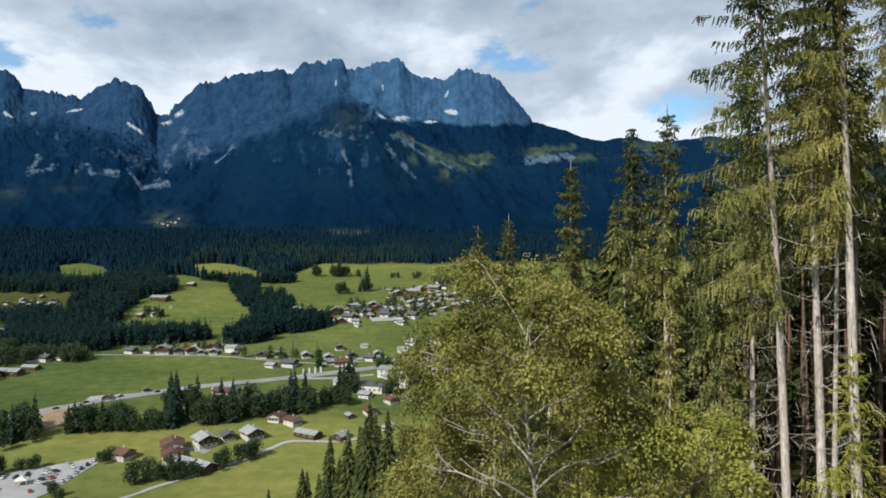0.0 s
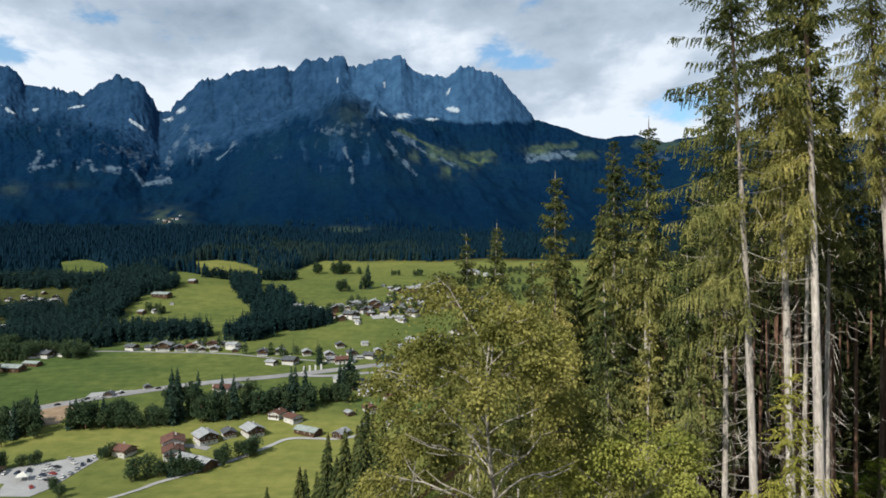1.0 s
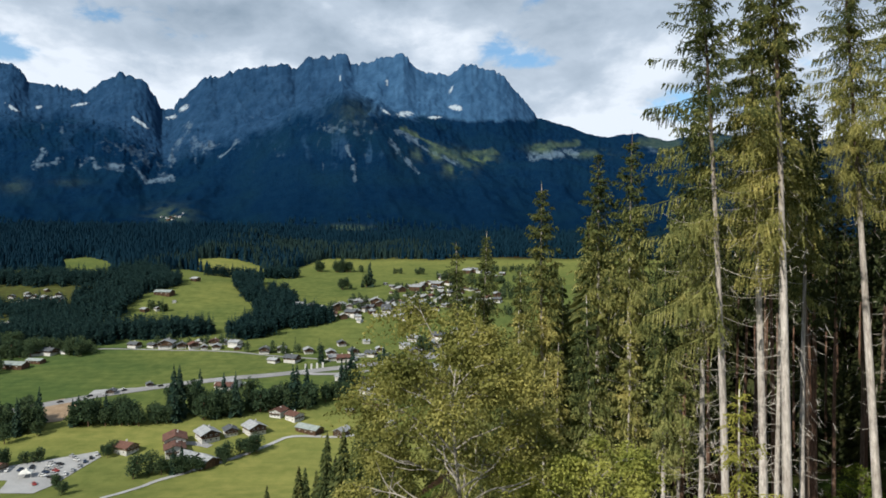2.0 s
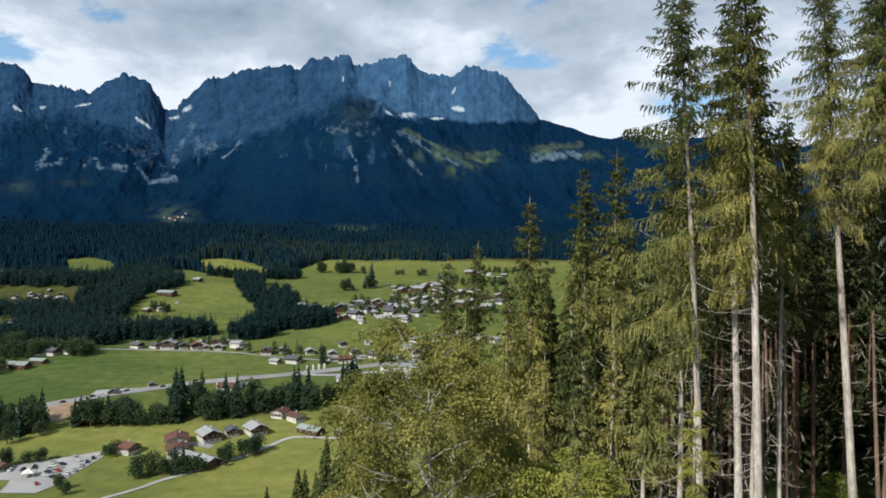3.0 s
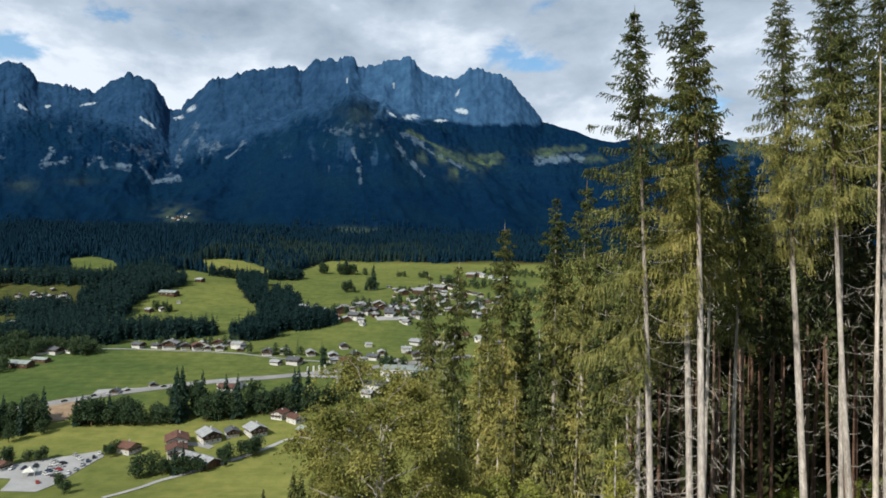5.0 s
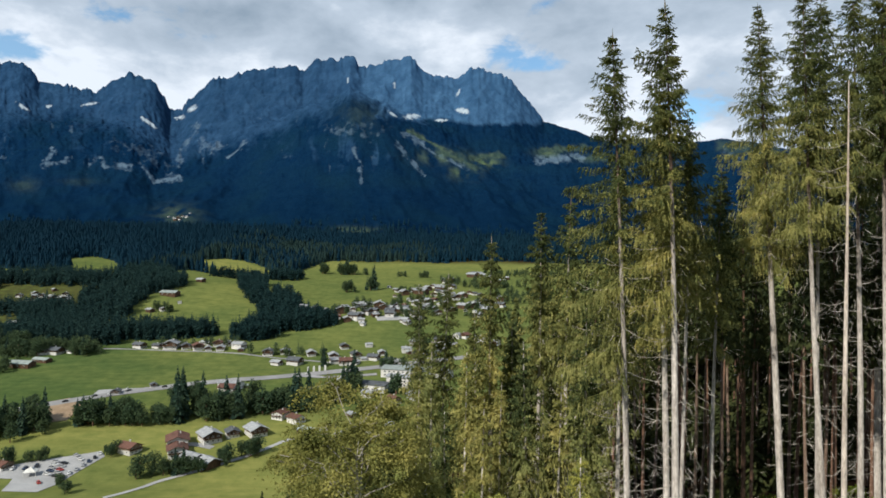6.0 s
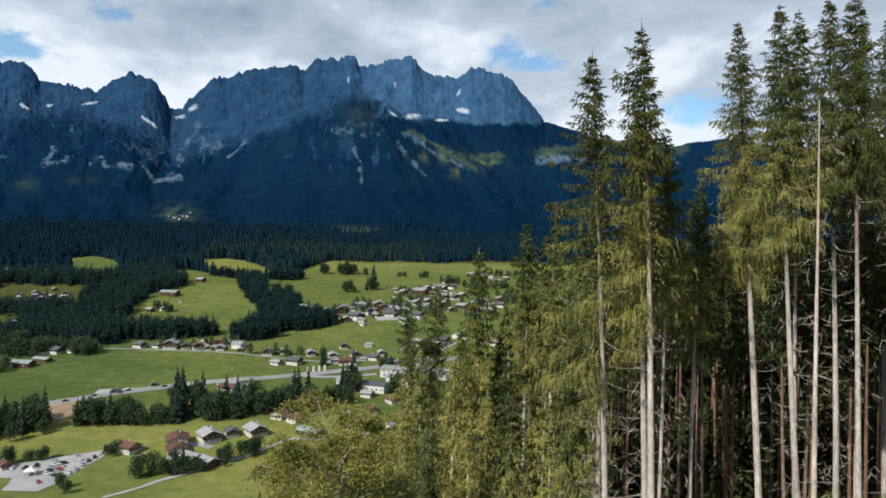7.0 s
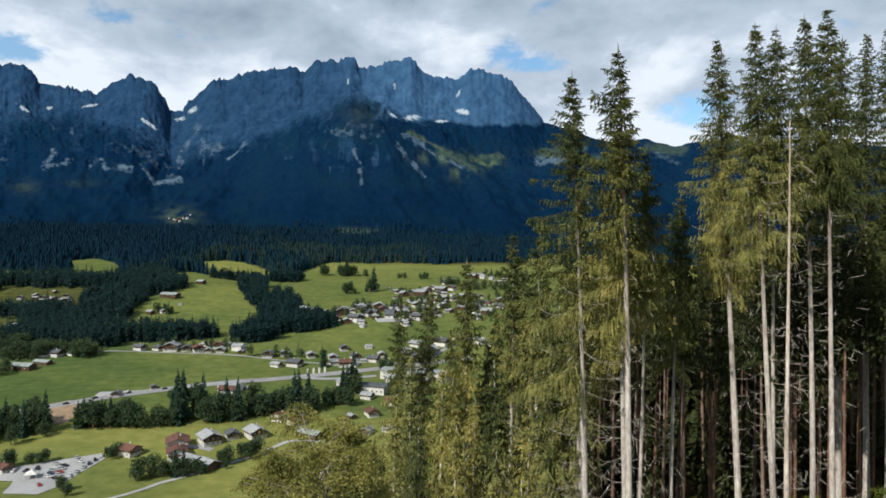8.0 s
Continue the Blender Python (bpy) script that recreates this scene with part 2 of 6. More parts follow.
TIMBER = surface("brown_timber", (0.045, 0.026, 0.015), (0.13, 0.075, 0.042), 0.7, 5.0, stretch=(1, 1, 0.15))
TIMBER_PALE = surface("weathered_timber", (0.16, 0.115, 0.075), (0.30, 0.225, 0.15), 0.7, 5.0, stretch=(1, 1, 0.15))
ROOF_GREY = surface("grey_roof_tiles", (0.20, 0.215, 0.235), (0.40, 0.415, 0.435), 0.5, 3.5)
ROOF_DARK = surface("slate_roof_tiles", (0.060, 0.068, 0.080), (0.130, 0.140, 0.155), 0.5, 3.5)
ROOF_RED = surface("red_brown_roof_tiles", (0.090, 0.044, 0.034), (0.165, 0.084, 0.064), 0.5, 3.5)
ROOF_GREEN = surface("green_grey_sheet_roof", (0.20, 0.24, 0.235), (0.32, 0.36, 0.35), 0.3, 2.0)
GLASS = surface("dark_window_glass", (0.020, 0.024, 0.030), (0.05, 0.056, 0.064), 1.0, 2.0, rough=0.12, strength=0.0)
FRAME_WHITE = surface("white_painted_wood", (0.62, 0.62, 0.60), (0.78, 0.78, 0.75), 1.0, 8.0, rough=0.6)
BARK_PALE = bark("pale_spruce_bark", (0.39, 0.352, 0.318), (0.68, 0.64, 0.60), (0.14, 0.098, 0.074))
BARK_DARK = bark("brown_spruce_bark", (0.115, 0.066, 0.045), (0.28, 0.170, 0.120), (0.11, 0.068, 0.046))
BARK_BROWN = bark("red_brown_spruce_bark", (0.15, 0.102, 0.078), (0.32, 0.235, 0.182), (0.14, 0.095, 0.07))
BARK_GREY = surface("grey_maple_bark", (0.27, 0.245, 0.21), (0.46, 0.43, 0.385), 3.0, 18.0, strength=0.5, distance=0.02, stretch=(1, 1, 0.3))
# Brown twigs, darkened further to carry the forest's inner shade.
DEADWOOD_BROWN_SHADED = surface("brown_dead_twigs", (0.036, 0.025, 0.019), (0.088, 0.062, 0.046), 3.0, 20.0, strength=0.2)
DEADWOOD = surface("bleached_dead_twigs", (0.36, 0.325, 0.285), (0.64, 0.59, 0.53), 3.0, 20.0, strength=0.2)
BARK_DEAD = bark("bleached_dead_bark", (0.44, 0.38, 0.33), (0.76, 0.69, 0.61), (0.55, 0.46, 0.38))
NEEDLES = leafage("spruce_needles", (0.080, 0.100, 0.040), (0.240, 0.248, 0.090), (0.480, 0.440, 0.178))
NEEDLES_DARK = leafage("dark_spruce_needles", (0.032, 0.050, 0.025), (0.085, 0.105, 0.042), (0.185, 0.186, 0.064))
NEEDLES_YOUNG = leafage("young_spruce_needles", (0.150, 0.165, 0.040), (0.310, 0.305, 0.070), (0.480, 0.440, 0.125))
# Darkened copy of the spruce needles: the forest's inner shade put into colour.
NEEDLES_SHADED = leafage("deep_forest_needles", (0.017, 0.027, 0.014), (0.042, 0.053, 0.023), (0.088, 0.092, 0.036), through=0.22)
LEAVES = leafage("maple_leaves", (0.066, 0.082, 0.025), (0.192, 0.197, 0.062), (0.380, 0.355, 0.118), through=0.25)
# Yellower leaves, brightened beyond their own tone in place of direct sun.
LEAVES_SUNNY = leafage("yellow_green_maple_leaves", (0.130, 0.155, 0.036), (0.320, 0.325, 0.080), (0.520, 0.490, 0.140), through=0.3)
LEAVES_BUSH = leafage("shrub_leaves", (0.055, 0.090, 0.012), (0.130, 0.170, 0.024), (0.220, 0.240, 0.040), through=0.35)
# The next two crown colours have valley haze mixed in as extra blue.
LEAVES_VALLEY_HAZED = leafage("broadleaf_crowns", (0.028, 0.053, 0.036), (0.060, 0.094, 0.052), (0.110, 0.150, 0.070), through=0.35, glow=(1.0, 1.0, 0.9))
NEEDLES_VALLEY_HAZED = leafage("valley_spruce_crowns", (0.0130, 0.0350, 0.0410), (0.0210, 0.0490, 0.0510), (0.0360, 0.0700, 0.0600), through=0.4, glow=(1.0, 1.0, 1.0))
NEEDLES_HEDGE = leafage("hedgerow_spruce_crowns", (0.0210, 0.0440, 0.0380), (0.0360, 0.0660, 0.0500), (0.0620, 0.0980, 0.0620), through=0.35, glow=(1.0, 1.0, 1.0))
# Navy needles: distance haze and cloud shade put into the base colour.
NEEDLES_FAR_HAZED = leafage("far_woods", (0.0066, 0.0300, 0.0600), (0.0096, 0.0380, 0.0680), (0.0150, 0.0470, 0.0740), through=0.5, glow=(1.0, 1.0, 1.0))
# Lighter, greener version of the far woods, coloured as if in sun.
NEEDLES_SUNLIT_BELT = leafage("mixed_hillside_woods", (0.0200, 0.0450, 0.0520), (0.0290, 0.0580, 0.0580), (0.0420, 0.0740, 0.0640), through=0.5, glow=(1.0, 1.0, 1.0))

# ---- terrain ----
def fade(t):
    return t * t * (3 - 2 * t)


def lattice(ix, iy, seed):
    h = np.sin(ix * 127.1 + iy * 311.7 + seed * 74.7) * 43758.5453
    return h - np.floor(h)


def value_noise(x, y, seed=0):
    """Smooth noise in -1 to 1 on arrays."""
    x, y = np.asarray(x, float), np.asarray(y, float)
    ix, iy = np.floor(x), np.floor(y)
    fx, fy = fade(x - ix), fade(y - iy)
    a, b = lattice(ix, iy, seed), lattice(ix + 1, iy, seed)
    c, d = lattice(ix, iy + 1, seed), lattice(ix + 1, iy + 1, seed)
    return 2 * ((a + (b - a) * fx) * (1 - fy) + (c + (d - c) * fx) * fy) - 1


def fbm(x, y, octaves=4, seed=0, gain=0.5, ridged=False):
    total, amp, norm = 0, 1.0, 0.0
    for o in range(octaves):
        n = value_noise(x * 2 ** o + 17.3 * o, y * 2 ** o - 9.1 * o, seed + o)
        total = total + amp * (1 - 2 * np.abs(n) if ridged else n)
        norm += amp
        amp *= gain
    return total / norm


def step_between(a, b, v):
    return fade(np.clip((v - a) / (b - a), 0, 1))


# the valley's long profile, the open slope and the wooded shoulder above it
VALLEY = ((-500, 250, 300, 340, 380, 450, 520, 600, 680, 760, 850, 1000, 1200, 1300, 1400, 1600, 1900),
          (-12, -12, -24, -27, -24, -16, -8, 0, 9, 20, 32, 49, 70, 82, 94, 118, 150))
SLOPE = ((-500, -60, 0, 20, 60, 100, 160, 200, 250, 300), (240, 112, 79, 70, 52, 40, 26, 8, -12, -24))
SHOULDER = ((-500, -60, 0, 20, 40, 60, 90, 150, 200, 250, 300), (240, 112, 88.5, 86.8, 85.2, 81.5, 70, 38, 12, -10, -24))


def height(x, y):
    x, y = np.asarray(x, float), np.asarray(y, float)
    left, right = np.interp(y, *SLOPE), np.interp(y, *SHOULDER)
    right = right + 0.16 * np.maximum(x - 20, 0) * step_between(260, 120, y)
    near = left + (right - left) * step_between(-28, 7, x)
    far = np.interp(y, *VALLEY)
    z = np.where(y < 250, near, far + (near - far) * step_between(300, 250, y))
    z = z + 13 * np.exp(-((x + 118) / 75) ** 2 - ((y - 770) / 55) ** 2)      # the wooded knoll
    z = z + 20 * step_between(-260, -520, x) * step_between(620, 900, y)       # higher ground in the west
    z = z + 10 * np.exp(-((x + 320) / 110) ** 2 - ((y - 880) / 110) ** 2)      # the farm's rise
    z = z + 1.6 * fbm(x / 90, y / 90, 3, 5) * step_between(280, 420, y)
    z = z + 0.5 * fbm(x / 7, y / 7, 3, 9) * step_between(160, 60, y)
    return z


def ground_z(x, y):
    return float(height(x, y))


def grid_mesh(name, x, y, z, layers=()):
    """A sheet over arrays of rows and columns, with named values at its points."""
    rows, cols = x.shape
    index = np.arange(rows * cols).reshape(rows, cols)
    quads = np.stack((index[:-1, :-1], index[:-1, 1:], index[1:, 1:], index[1:, :-1]), -1).reshape(-1, 4)
    mesh = bpy.data.meshes.new(name)
    mesh.from_pydata(np.stack((x, y, z), -1).reshape(-1, 3).tolist(), [], quads.tolist())
    for key, values in layers:
        a = mesh.attributes.new(key, "FLOAT", "POINT")
        a.data.foreach_set("value", np.clip(values, 0, 1).astype(np.float32).ravel())
    mesh.shade_smooth()
    return mesh


def build_ground():
    rows = np.concatenate((np.linspace(-480, -20, 40)[:-1], np.linspace(-20, 90, 90)[:-1], np.linspace(90, 420, 120)[:-1],
                           np.linspace(420, 1000, 190)[:-1], np.linspace(1000, 1800, 120)))
    side = np.concatenate((np.linspace(-1.35, -0.75, 30)[:-1], np.linspace(-0.75, 0.85, 200), np.linspace(0.85, 1.4, 30)[1:]))
    y, u = np.meshgrid(rows, side, indexing="ij")
    x = u * np.maximum(np.abs(y), 90)
    z = height(x, y)
    litter = step_between(-16, -4, x + 4 * fbm(x / 9, y / 9, 2, 3)) * step_between(180, 130, y) * step_between(-40, -5, y)
    litter = np.maximum(litter, step_between(150, 110, y) * 0.5)
    # no litter here: the dark floor tone paints shade over the western pasture
    litter = np.maximum(litter, 0.55 * step_between(-425, -455, x) * step_between(650, 700, y) * step_between(960, 900, y))
    litter = np.maximum(litter, step_between(1270, 1330, y + 30 * fbm(x / 90, y / 90, 3, 14)))
    dryness = (0.92 - 0.34 * step_between(392, 376, y) * step_between(-128, -150, x)) * step_between(470, 420, y) + 0.22 * step_between(420, 470, y) * step_between(640, 580, y)
    # lower values in the west darken the meadow as painted cloud shade
    dryness = dryness - 0.45 * step_between(-230, -400, x) * step_between(440, 480, y) * step_between(660, 620, y)
    dryness = dryness + 0.34 * step_between(560, 640, y) + 0.35 * step_between(1050, 1250, y) * step_between(-420, -330, x) + 0.3 * np.exp(-((x + 330) / 110) ** 2 - ((y - 850) / 90) ** 2)
    dryness = dryness + 0.9 * (((x + 372 + (y - 1085) * 0.36) / 62) ** 2 + ((y - 1105) / 90) ** 2 < 1 + 0.25 * fbm(x / 40, y / 40, 3, 8))
    mesh = grid_mesh("ground", x, y, z, (("litter", litter), ("dryness", dryness)))
    mesh.materials.append(GROUND)
    return tagged(new("ground", mesh), "sunlit mown meadows and brown forest floor across a valley", "ground", kind="structure")


build_ground()

# the mountain range: skyline as slopes above the eye, side by side
EYE_Z, RIDGE_Y, FOOT_Y = 99.6, 3850.0, 1480.0
SKYLINE = ((-0.95, -0.83, -0.71, -0.696, -0.683, -0.662, -0.615, -0.575, -0.56, -0.545, -0.53, -0.515, -0.50, -0.487, -0.475, -0.462, -0.454, -0.437, -0.415, -0.383, -0.364, -0.345,
            -0.300, -0.255, -0.240, -0.222, -0.187, -0.166, -0.147, -0.118, -0.093, -0.070, -0.050, -0.020, 0.005, 0.022, 0.037, 0.055, 0.077, 0.092, 0.108, 0.126,
            0.142, 0.195, 0.245, 0.300, 0.353, 0.42, 0.48, 0.54, 0.62, 0.80, 0.95),
           (0.22, 0.26, 0.297, 0.295, 0.286, 0.262, 0.258, 0.252, 0.255, 0.267, 0.275, 0.279, 0.277, 0.271, 0.258, 0.240, 0.223, 0.222, 0.246, 0.272, 0.268, 0.282,
            0.289, 0.294, 0.284, 0.300, 0.306, 0.312, 0.291, 0.303, 0.304, 0.312, 0.288, 0.278, 0.276, 0.288, 0.292, 0.287, 0.284, 0.272, 0.253, 0.232,
            0.207, 0.194, 0.179, 0.183, 0.174, 0.186, 0.180, 0.168, 0.180, 0.17, 0.15))


def mountain_surface(u, s):
    """The slope above the eye at bearing u and part s of the way from foot to ridge."""
    crest = np.interp(u, *SKYLINE)
    broad = sum(np.interp(u + d, *SKYLINE) for d in (-0.08, -0.05, -0.025, 0.0, 0.025, 0.05, 0.08)) / 7
    top = broad + (crest - broad) * step_between(0.70, 0.98, s)
    wall = step_between(0.165, 0.12, u)
    notch = np.exp(-((u + 0.447) / 0.022) ** 2)
    low, mid, high = s ** 1.9, s ** 2.0, s ** 2.7
    rise = low + (0.25 * wall) * (high - mid)
    t = 0.003 + (top - 0.003) * rise
    # the pyramid in front of the wall, the rocky shoulder beside the notch and the notch itself
    warp = u + 0.012 * fbm(u * 20, s * 12, 3, 51)
    tent = np.maximum(0, 1 - np.abs(warp + 0.165) / 0.20) ** 1.15
    t = t + 0.088 * tent * step_between(0.36, 0.73, s) * step_between(0.86, 0.75, s)
    t = t + 0.030 * step_between(-0.43, -0.56, warp) * step_between(0.42, 0.74, s) * step_between(0.88, 0.77, s)
    t = t - 0.005 * np.exp(-((u + 0.447 + 0.03 * (1 - s)) / (0.018 + 0.02 * s)) ** 2) * step_between(0.45, 0.72, s) * step_between(1.02, 0.93, s)
    t = t + 0.020 * np.exp(-((s - 0.70) / 0.055) ** 2) * step_between(0.06, 0.16, u)
    # broad wooded spurs below the wall
    spur = fbm(np.hypot(u + 0.165, 0.02) * 7.5 + 1.6 * s, s * 3.4, 4, 37, 0.5, ridged=True)
    t = t + 0.016 * spur * step_between(0.12, 0.40, s) * step_between(0.80, 0.62, s)
    bend = u + 0.045 * fbm(u * 7, s * 6, 3, 4) + 0.10 * (s - 0.8) * np.sin(u * 14)
    gully = fbm(bend * 24, s * 9, 5, 11, 0.58, ridged=True)
    crag = fbm(u * 120, s * 42, 4, 23, 0.6, ridged=True)
    t = t + 0.0065 * gully * step_between(0.38, 0.75, s) * (1 - 0.85 * step_between(0.9, 1.0, s)) + 0.0036 * crag * step_between(0.55, 0.8, s) * step_between(1.01, 0.95, s)
    t = t + 0.0035 * fbm(u * 40, s * 20, 4, 31) * step_between(0.0, 0.2, s)
    jag = (np.abs(value_noise(u * 75, s * 0, 41)) * 0.8 + np.abs(value_noise(u * 160, s * 0, 44)) * 0.8 + 0.25 * value_noise(u * 330, s * 0, 42) - 0.7) * wall * 0.0065 + 0.001 * fbm(u * 150, s * 0, 2, 43)
    return t + jag * step_between(0.955, 1.0, s), gully, crag, wall, notch


def build_mountains():
    side = np.linspace(-0.82, 0.78, 860)
    part = np.concatenate((np.linspace(0, 0.5, 50)[:-1], np.linspace(0.5, 1.0, 225)))
    s, u = np.meshgrid(part, side, indexing="ij")
    t, gully, crag, wall, notch = mountain_surface(u, s)
    y = FOOT_Y + s * (RIDGE_Y - FOOT_Y)
    z = EYE_Z + t * y
    slope = np.gradient(z, axis=0) / np.gradient(y, axis=0)
    patch = fbm(u * 22, s * 14, 5, 57, 0.6)
    line = np.interp(u, (-0.9, -0.7, -0.60, -0.52, -0.47, -0.445, -0.41, -0.36, -0.28, -0.22, -0.165, -0.13, -0.10, -0.075, 0.14, 0.3),
                     (0.20, 0.20, 0.208, 0.185, 0.160, 0.145, 0.150, 0.165, 0.195, 0.225, 0.252, 0.238, 0.220, 0.212, 0.206, 0.25))
    loose = step_between(-0.06, -0.13, u)
    bend = u + 0.03 * fbm(u * 9, s * 7, 3, 4) + 0.16 * (s - 0.75) * np.sin(u * 14)
    veins = fbm(bend * 70, s * 7, 4, 63, 0.6)
    spots = fbm(bend * 48, s * 26, 4, 65, 0.6)
    rock = step_between(-0.010 - 0.020 * loose, 0.006 + 0.010 * loose, t - line + (0.007 + 0.010 * loose) * patch + (0.004 + 0.012 * loose) * veins)
    below = 0.5 * step_between(0.09, 0.16, t + 0.02 * patch) * step_between(-0.12, 0.40, 0.7 * veins + 0.6 * spots) * loose
    # less rock in the west darkens those peaks in place of cloud shade
    rock = np.maximum(rock, below) * (0.1 + 0.9 * wall) * (1 - 0.34 * step_between(-0.12, -0.26, u))
    chute = fbm(u * 60 + 2.0 * s, s * 5, 4, 71, 0.6)
    scree = 0.5 * step_between(0.30, 0.62, chute) * step_between(0.085, 0.14, t) * step_between(0.235, 0.20, t) * wall * loose
    # chutes, fans and rims of pale rubble: from bearing and height to bearing and height, breadth, share
    for u0, t0, u1, t1, wide, share in ((-0.655, 0.126, -0.634, 0.160, 3.5, 0.8), (-0.651, 0.128, -0.614, 0.143, 3.5, 0.7), (-0.580, 0.132, -0.563, 0.143, 4, 0.8), (-0.556, 0.132, -0.515, 0.130, 5, 0.9),
                                        (-0.501, 0.139, -0.474, 0.105, 3.5, 0.9), (-0.474, 0.105, -0.436, 0.112, 4, 0.9), (-0.409, 0.201, -0.440, 0.132, 6, 0.7), (-0.392, 0.156, -0.371, 0.167, 5, 0.7),
                                        (-0.330, 0.171, -0.358, 0.146, 3, 0.8), (-0.20, 0.190, -0.123, 0.188, 7, 0.55), (-0.154, 0.163, -0.147, 0.109, 3.5, 0.8), (-0.092, 0.173, -0.051, 0.126, 4, 0.9),
                                        (-0.082, 0.190, -0.020, 0.153, 2.5, 0.7), (-0.020, 0.153, 0.024, 0.132, 3, 0.8), (0.135, 0.148, 0.200, 0.156, 8, 0.9),
                                        (-0.545, 0.165, -0.472, 0.150, 13, 0.42), (-0.500, 0.158, -0.448, 0.118, 12, 0.45), (-0.400, 0.172, -0.372, 0.160, 9, 0.5), (-0.398, 0.168, -0.402, 0.138, 4, 0.6),
                                        (-0.280, 0.165, -0.248, 0.138, 9, 0.35), (-0.195, 0.196, -0.108, 0.196, 12, 0.42), (-0.130, 0.172, -0.126, 0.140, 3, 0.4), (0.320, 0.160, 0.350, 0.150, 6, 0.5),
                                        (0.425, 0.165, 0.470, 0.150, 7, 0.45), (-0.335, 0.225, -0.300, 0.205, 3, 0.4), (-0.255, 0.215, -0.235, 0.190, 3, 0.4)):
        du, dt = u1 - u0, t1 - t0
        ju, jt = u + 0.011 * fbm(u * 45, s * 40, 4, 96, 0.6), t + 0.007 * fbm(u * 60, s * 50, 4, 97, 0.6)
        k = np.clip(((ju - u0) * du + (jt - t0) * dt) / (du * du + dt * dt), 0, 1)
        d = np.hypot(ju - u0 - k * du, jt - t0 - k * dt) / (wide * 0.001)
        scree = np.maximum(scree, share * step_between(1.9, 0.2, d))
    scree = scree * (0.45 + 0.55 * step_between(-0.25, 0.2, fbm(u * 160, s * 60, 3, 77)))
    alp = 0
    for au, at, wide, tall, share in ((0.049, 0.143, 0.020, 0.009, 1.0), (0.017, 0.128, 0.020, 0.010, 0.8), (-0.02, 0.152, 0.035, 0.010, 0.65), (0.150, 0.160, 0.02, 0.007, 0.6), (0.225, 0.152, 0.03, 0.006, 0.5),
                                      (-0.686, 0.098, 0.022, 0.010, 0.2), (-0.60, 0.104, 0.03, 0.006, 0.12), (-0.438, 0.053, 0.032, 0.014, 0.42), (-0.155, 0.034, 0.045, 0.006, 0.5), (-0.15, 0.215, 0.03, 0.02, 0.2)):
        alp = np.maximum(alp, share * np.exp(-((u - au) / wide) ** 2 - ((t - at) / tall) ** 2) * step_between(-0.5, 0.3, fbm(u * 60, s * 45, 4, 83)))
    # bright grass along the ridge in front of the wall, its sunlight painted in
    for u0, t0, u1, t1, wide, share in ((-0.070, 0.193, 0.0, 0.152, 3, 0.5), (0.0, 0.151, 0.034, 0.133, 5, 0.4), (0.028, 0.149, 0.075, 0.156, 5, 0.4), (0.135, 0.163, 0.205, 0.171, 4, 0.4),
                                        (0.305, 0.172, 0.36, 0.168, 7, 0.35), (0.42, 0.175, 0.50, 0.168, 8, 0.3)):
        du, dt = u1 - u0, t1 - t0
        ju, jt = u + 0.010 * fbm(u * 40, s * 36, 4, 86, 0.6), t + 0.006 * fbm(u * 55, s * 44, 4, 87, 0.6)
        k = np.clip(((ju - u0) * du + (jt - t0) * dt) / (du * du + dt * dt), 0, 1)
        alp = np.maximum(alp, share * step_between(1.8, 0.3, np.hypot(ju - u0 - k * du, jt - t0 - k * dt) / (wide * 0.001)))
    snow = np.zeros_like(t)
    for su, st, wide, tall, lean in ((-0.0685, 0.2145, 0.015, 0.0045, 0), (-0.020, 0.2095, 0.013, 0.0022, 0), (0.0125, 0.2245, 0.011, 0.0055, -0.8), (0.005, 0.252, 0.0025, 0.007, 0.5), (-0.096, 0.264, 0.0016, 0.006, 0),
                                     (-0.170, 0.272, 0.0016, 0.005, 0), (-0.099, 0.219, 0.004, 0.006, -1.2), (-0.487, 0.200, 0.0055, 0.011, -1.25), (-0.689, 0.221, 0.005, 0.009, -1.4), (-0.648, 0.224, 0.006, 0.003, 0),
                                     (-0.583, 0.2285, 0.008, 0.004, 3.0), (-0.418, 0.223, 0.007, 0.006, 1.0), (-0.437, 0.2086, 0.009, 0.0035, 0.6)):
        d = ((u - su - lean * (t - st)) / wide) ** 2 + ((t - st) / tall) ** 2
        snow = np.maximum(snow, step_between(1.0, 0.45, 1.35 * d + 1.5 * fbm(u * 380, s * 210, 3, 91, 0.6)) * (s > 0.70))
    back_y, back_z = np.full((1, u.shape[1]), RIDGE_Y + 120.0), z[-1:] * 0.55
    x = np.concatenate((u * y, u[-1:] * back_y))
    y, z = np.concatenate((y, back_y)), np.concatenate((z, back_z))
    pad = lambda v: np.concatenate((v, v[-1:]))
    # pale paints the eastern massif lighter, as under a gap in the clouds
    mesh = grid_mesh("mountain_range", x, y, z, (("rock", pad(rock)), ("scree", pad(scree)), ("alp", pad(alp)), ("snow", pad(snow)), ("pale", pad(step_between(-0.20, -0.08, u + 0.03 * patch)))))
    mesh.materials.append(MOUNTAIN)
    return tagged(new("mountain_range", mesh), "jagged grey limestone ridge above dark wooded slopes", "mountain", kind="structure")


build_mountains()



# ---- building blocks for plants ----
def mesh_of(name, verts, faces, material, smooth=False):
    mesh = bpy.data.meshes.new(name)
    mesh.from_pydata(verts if isinstance(verts, list) else verts.tolist(), [], faces if isinstance(faces, list) else faces.tolist())
    mesh.materials.append(material)
    if smooth:
        mesh.shade_smooth()
    return mesh


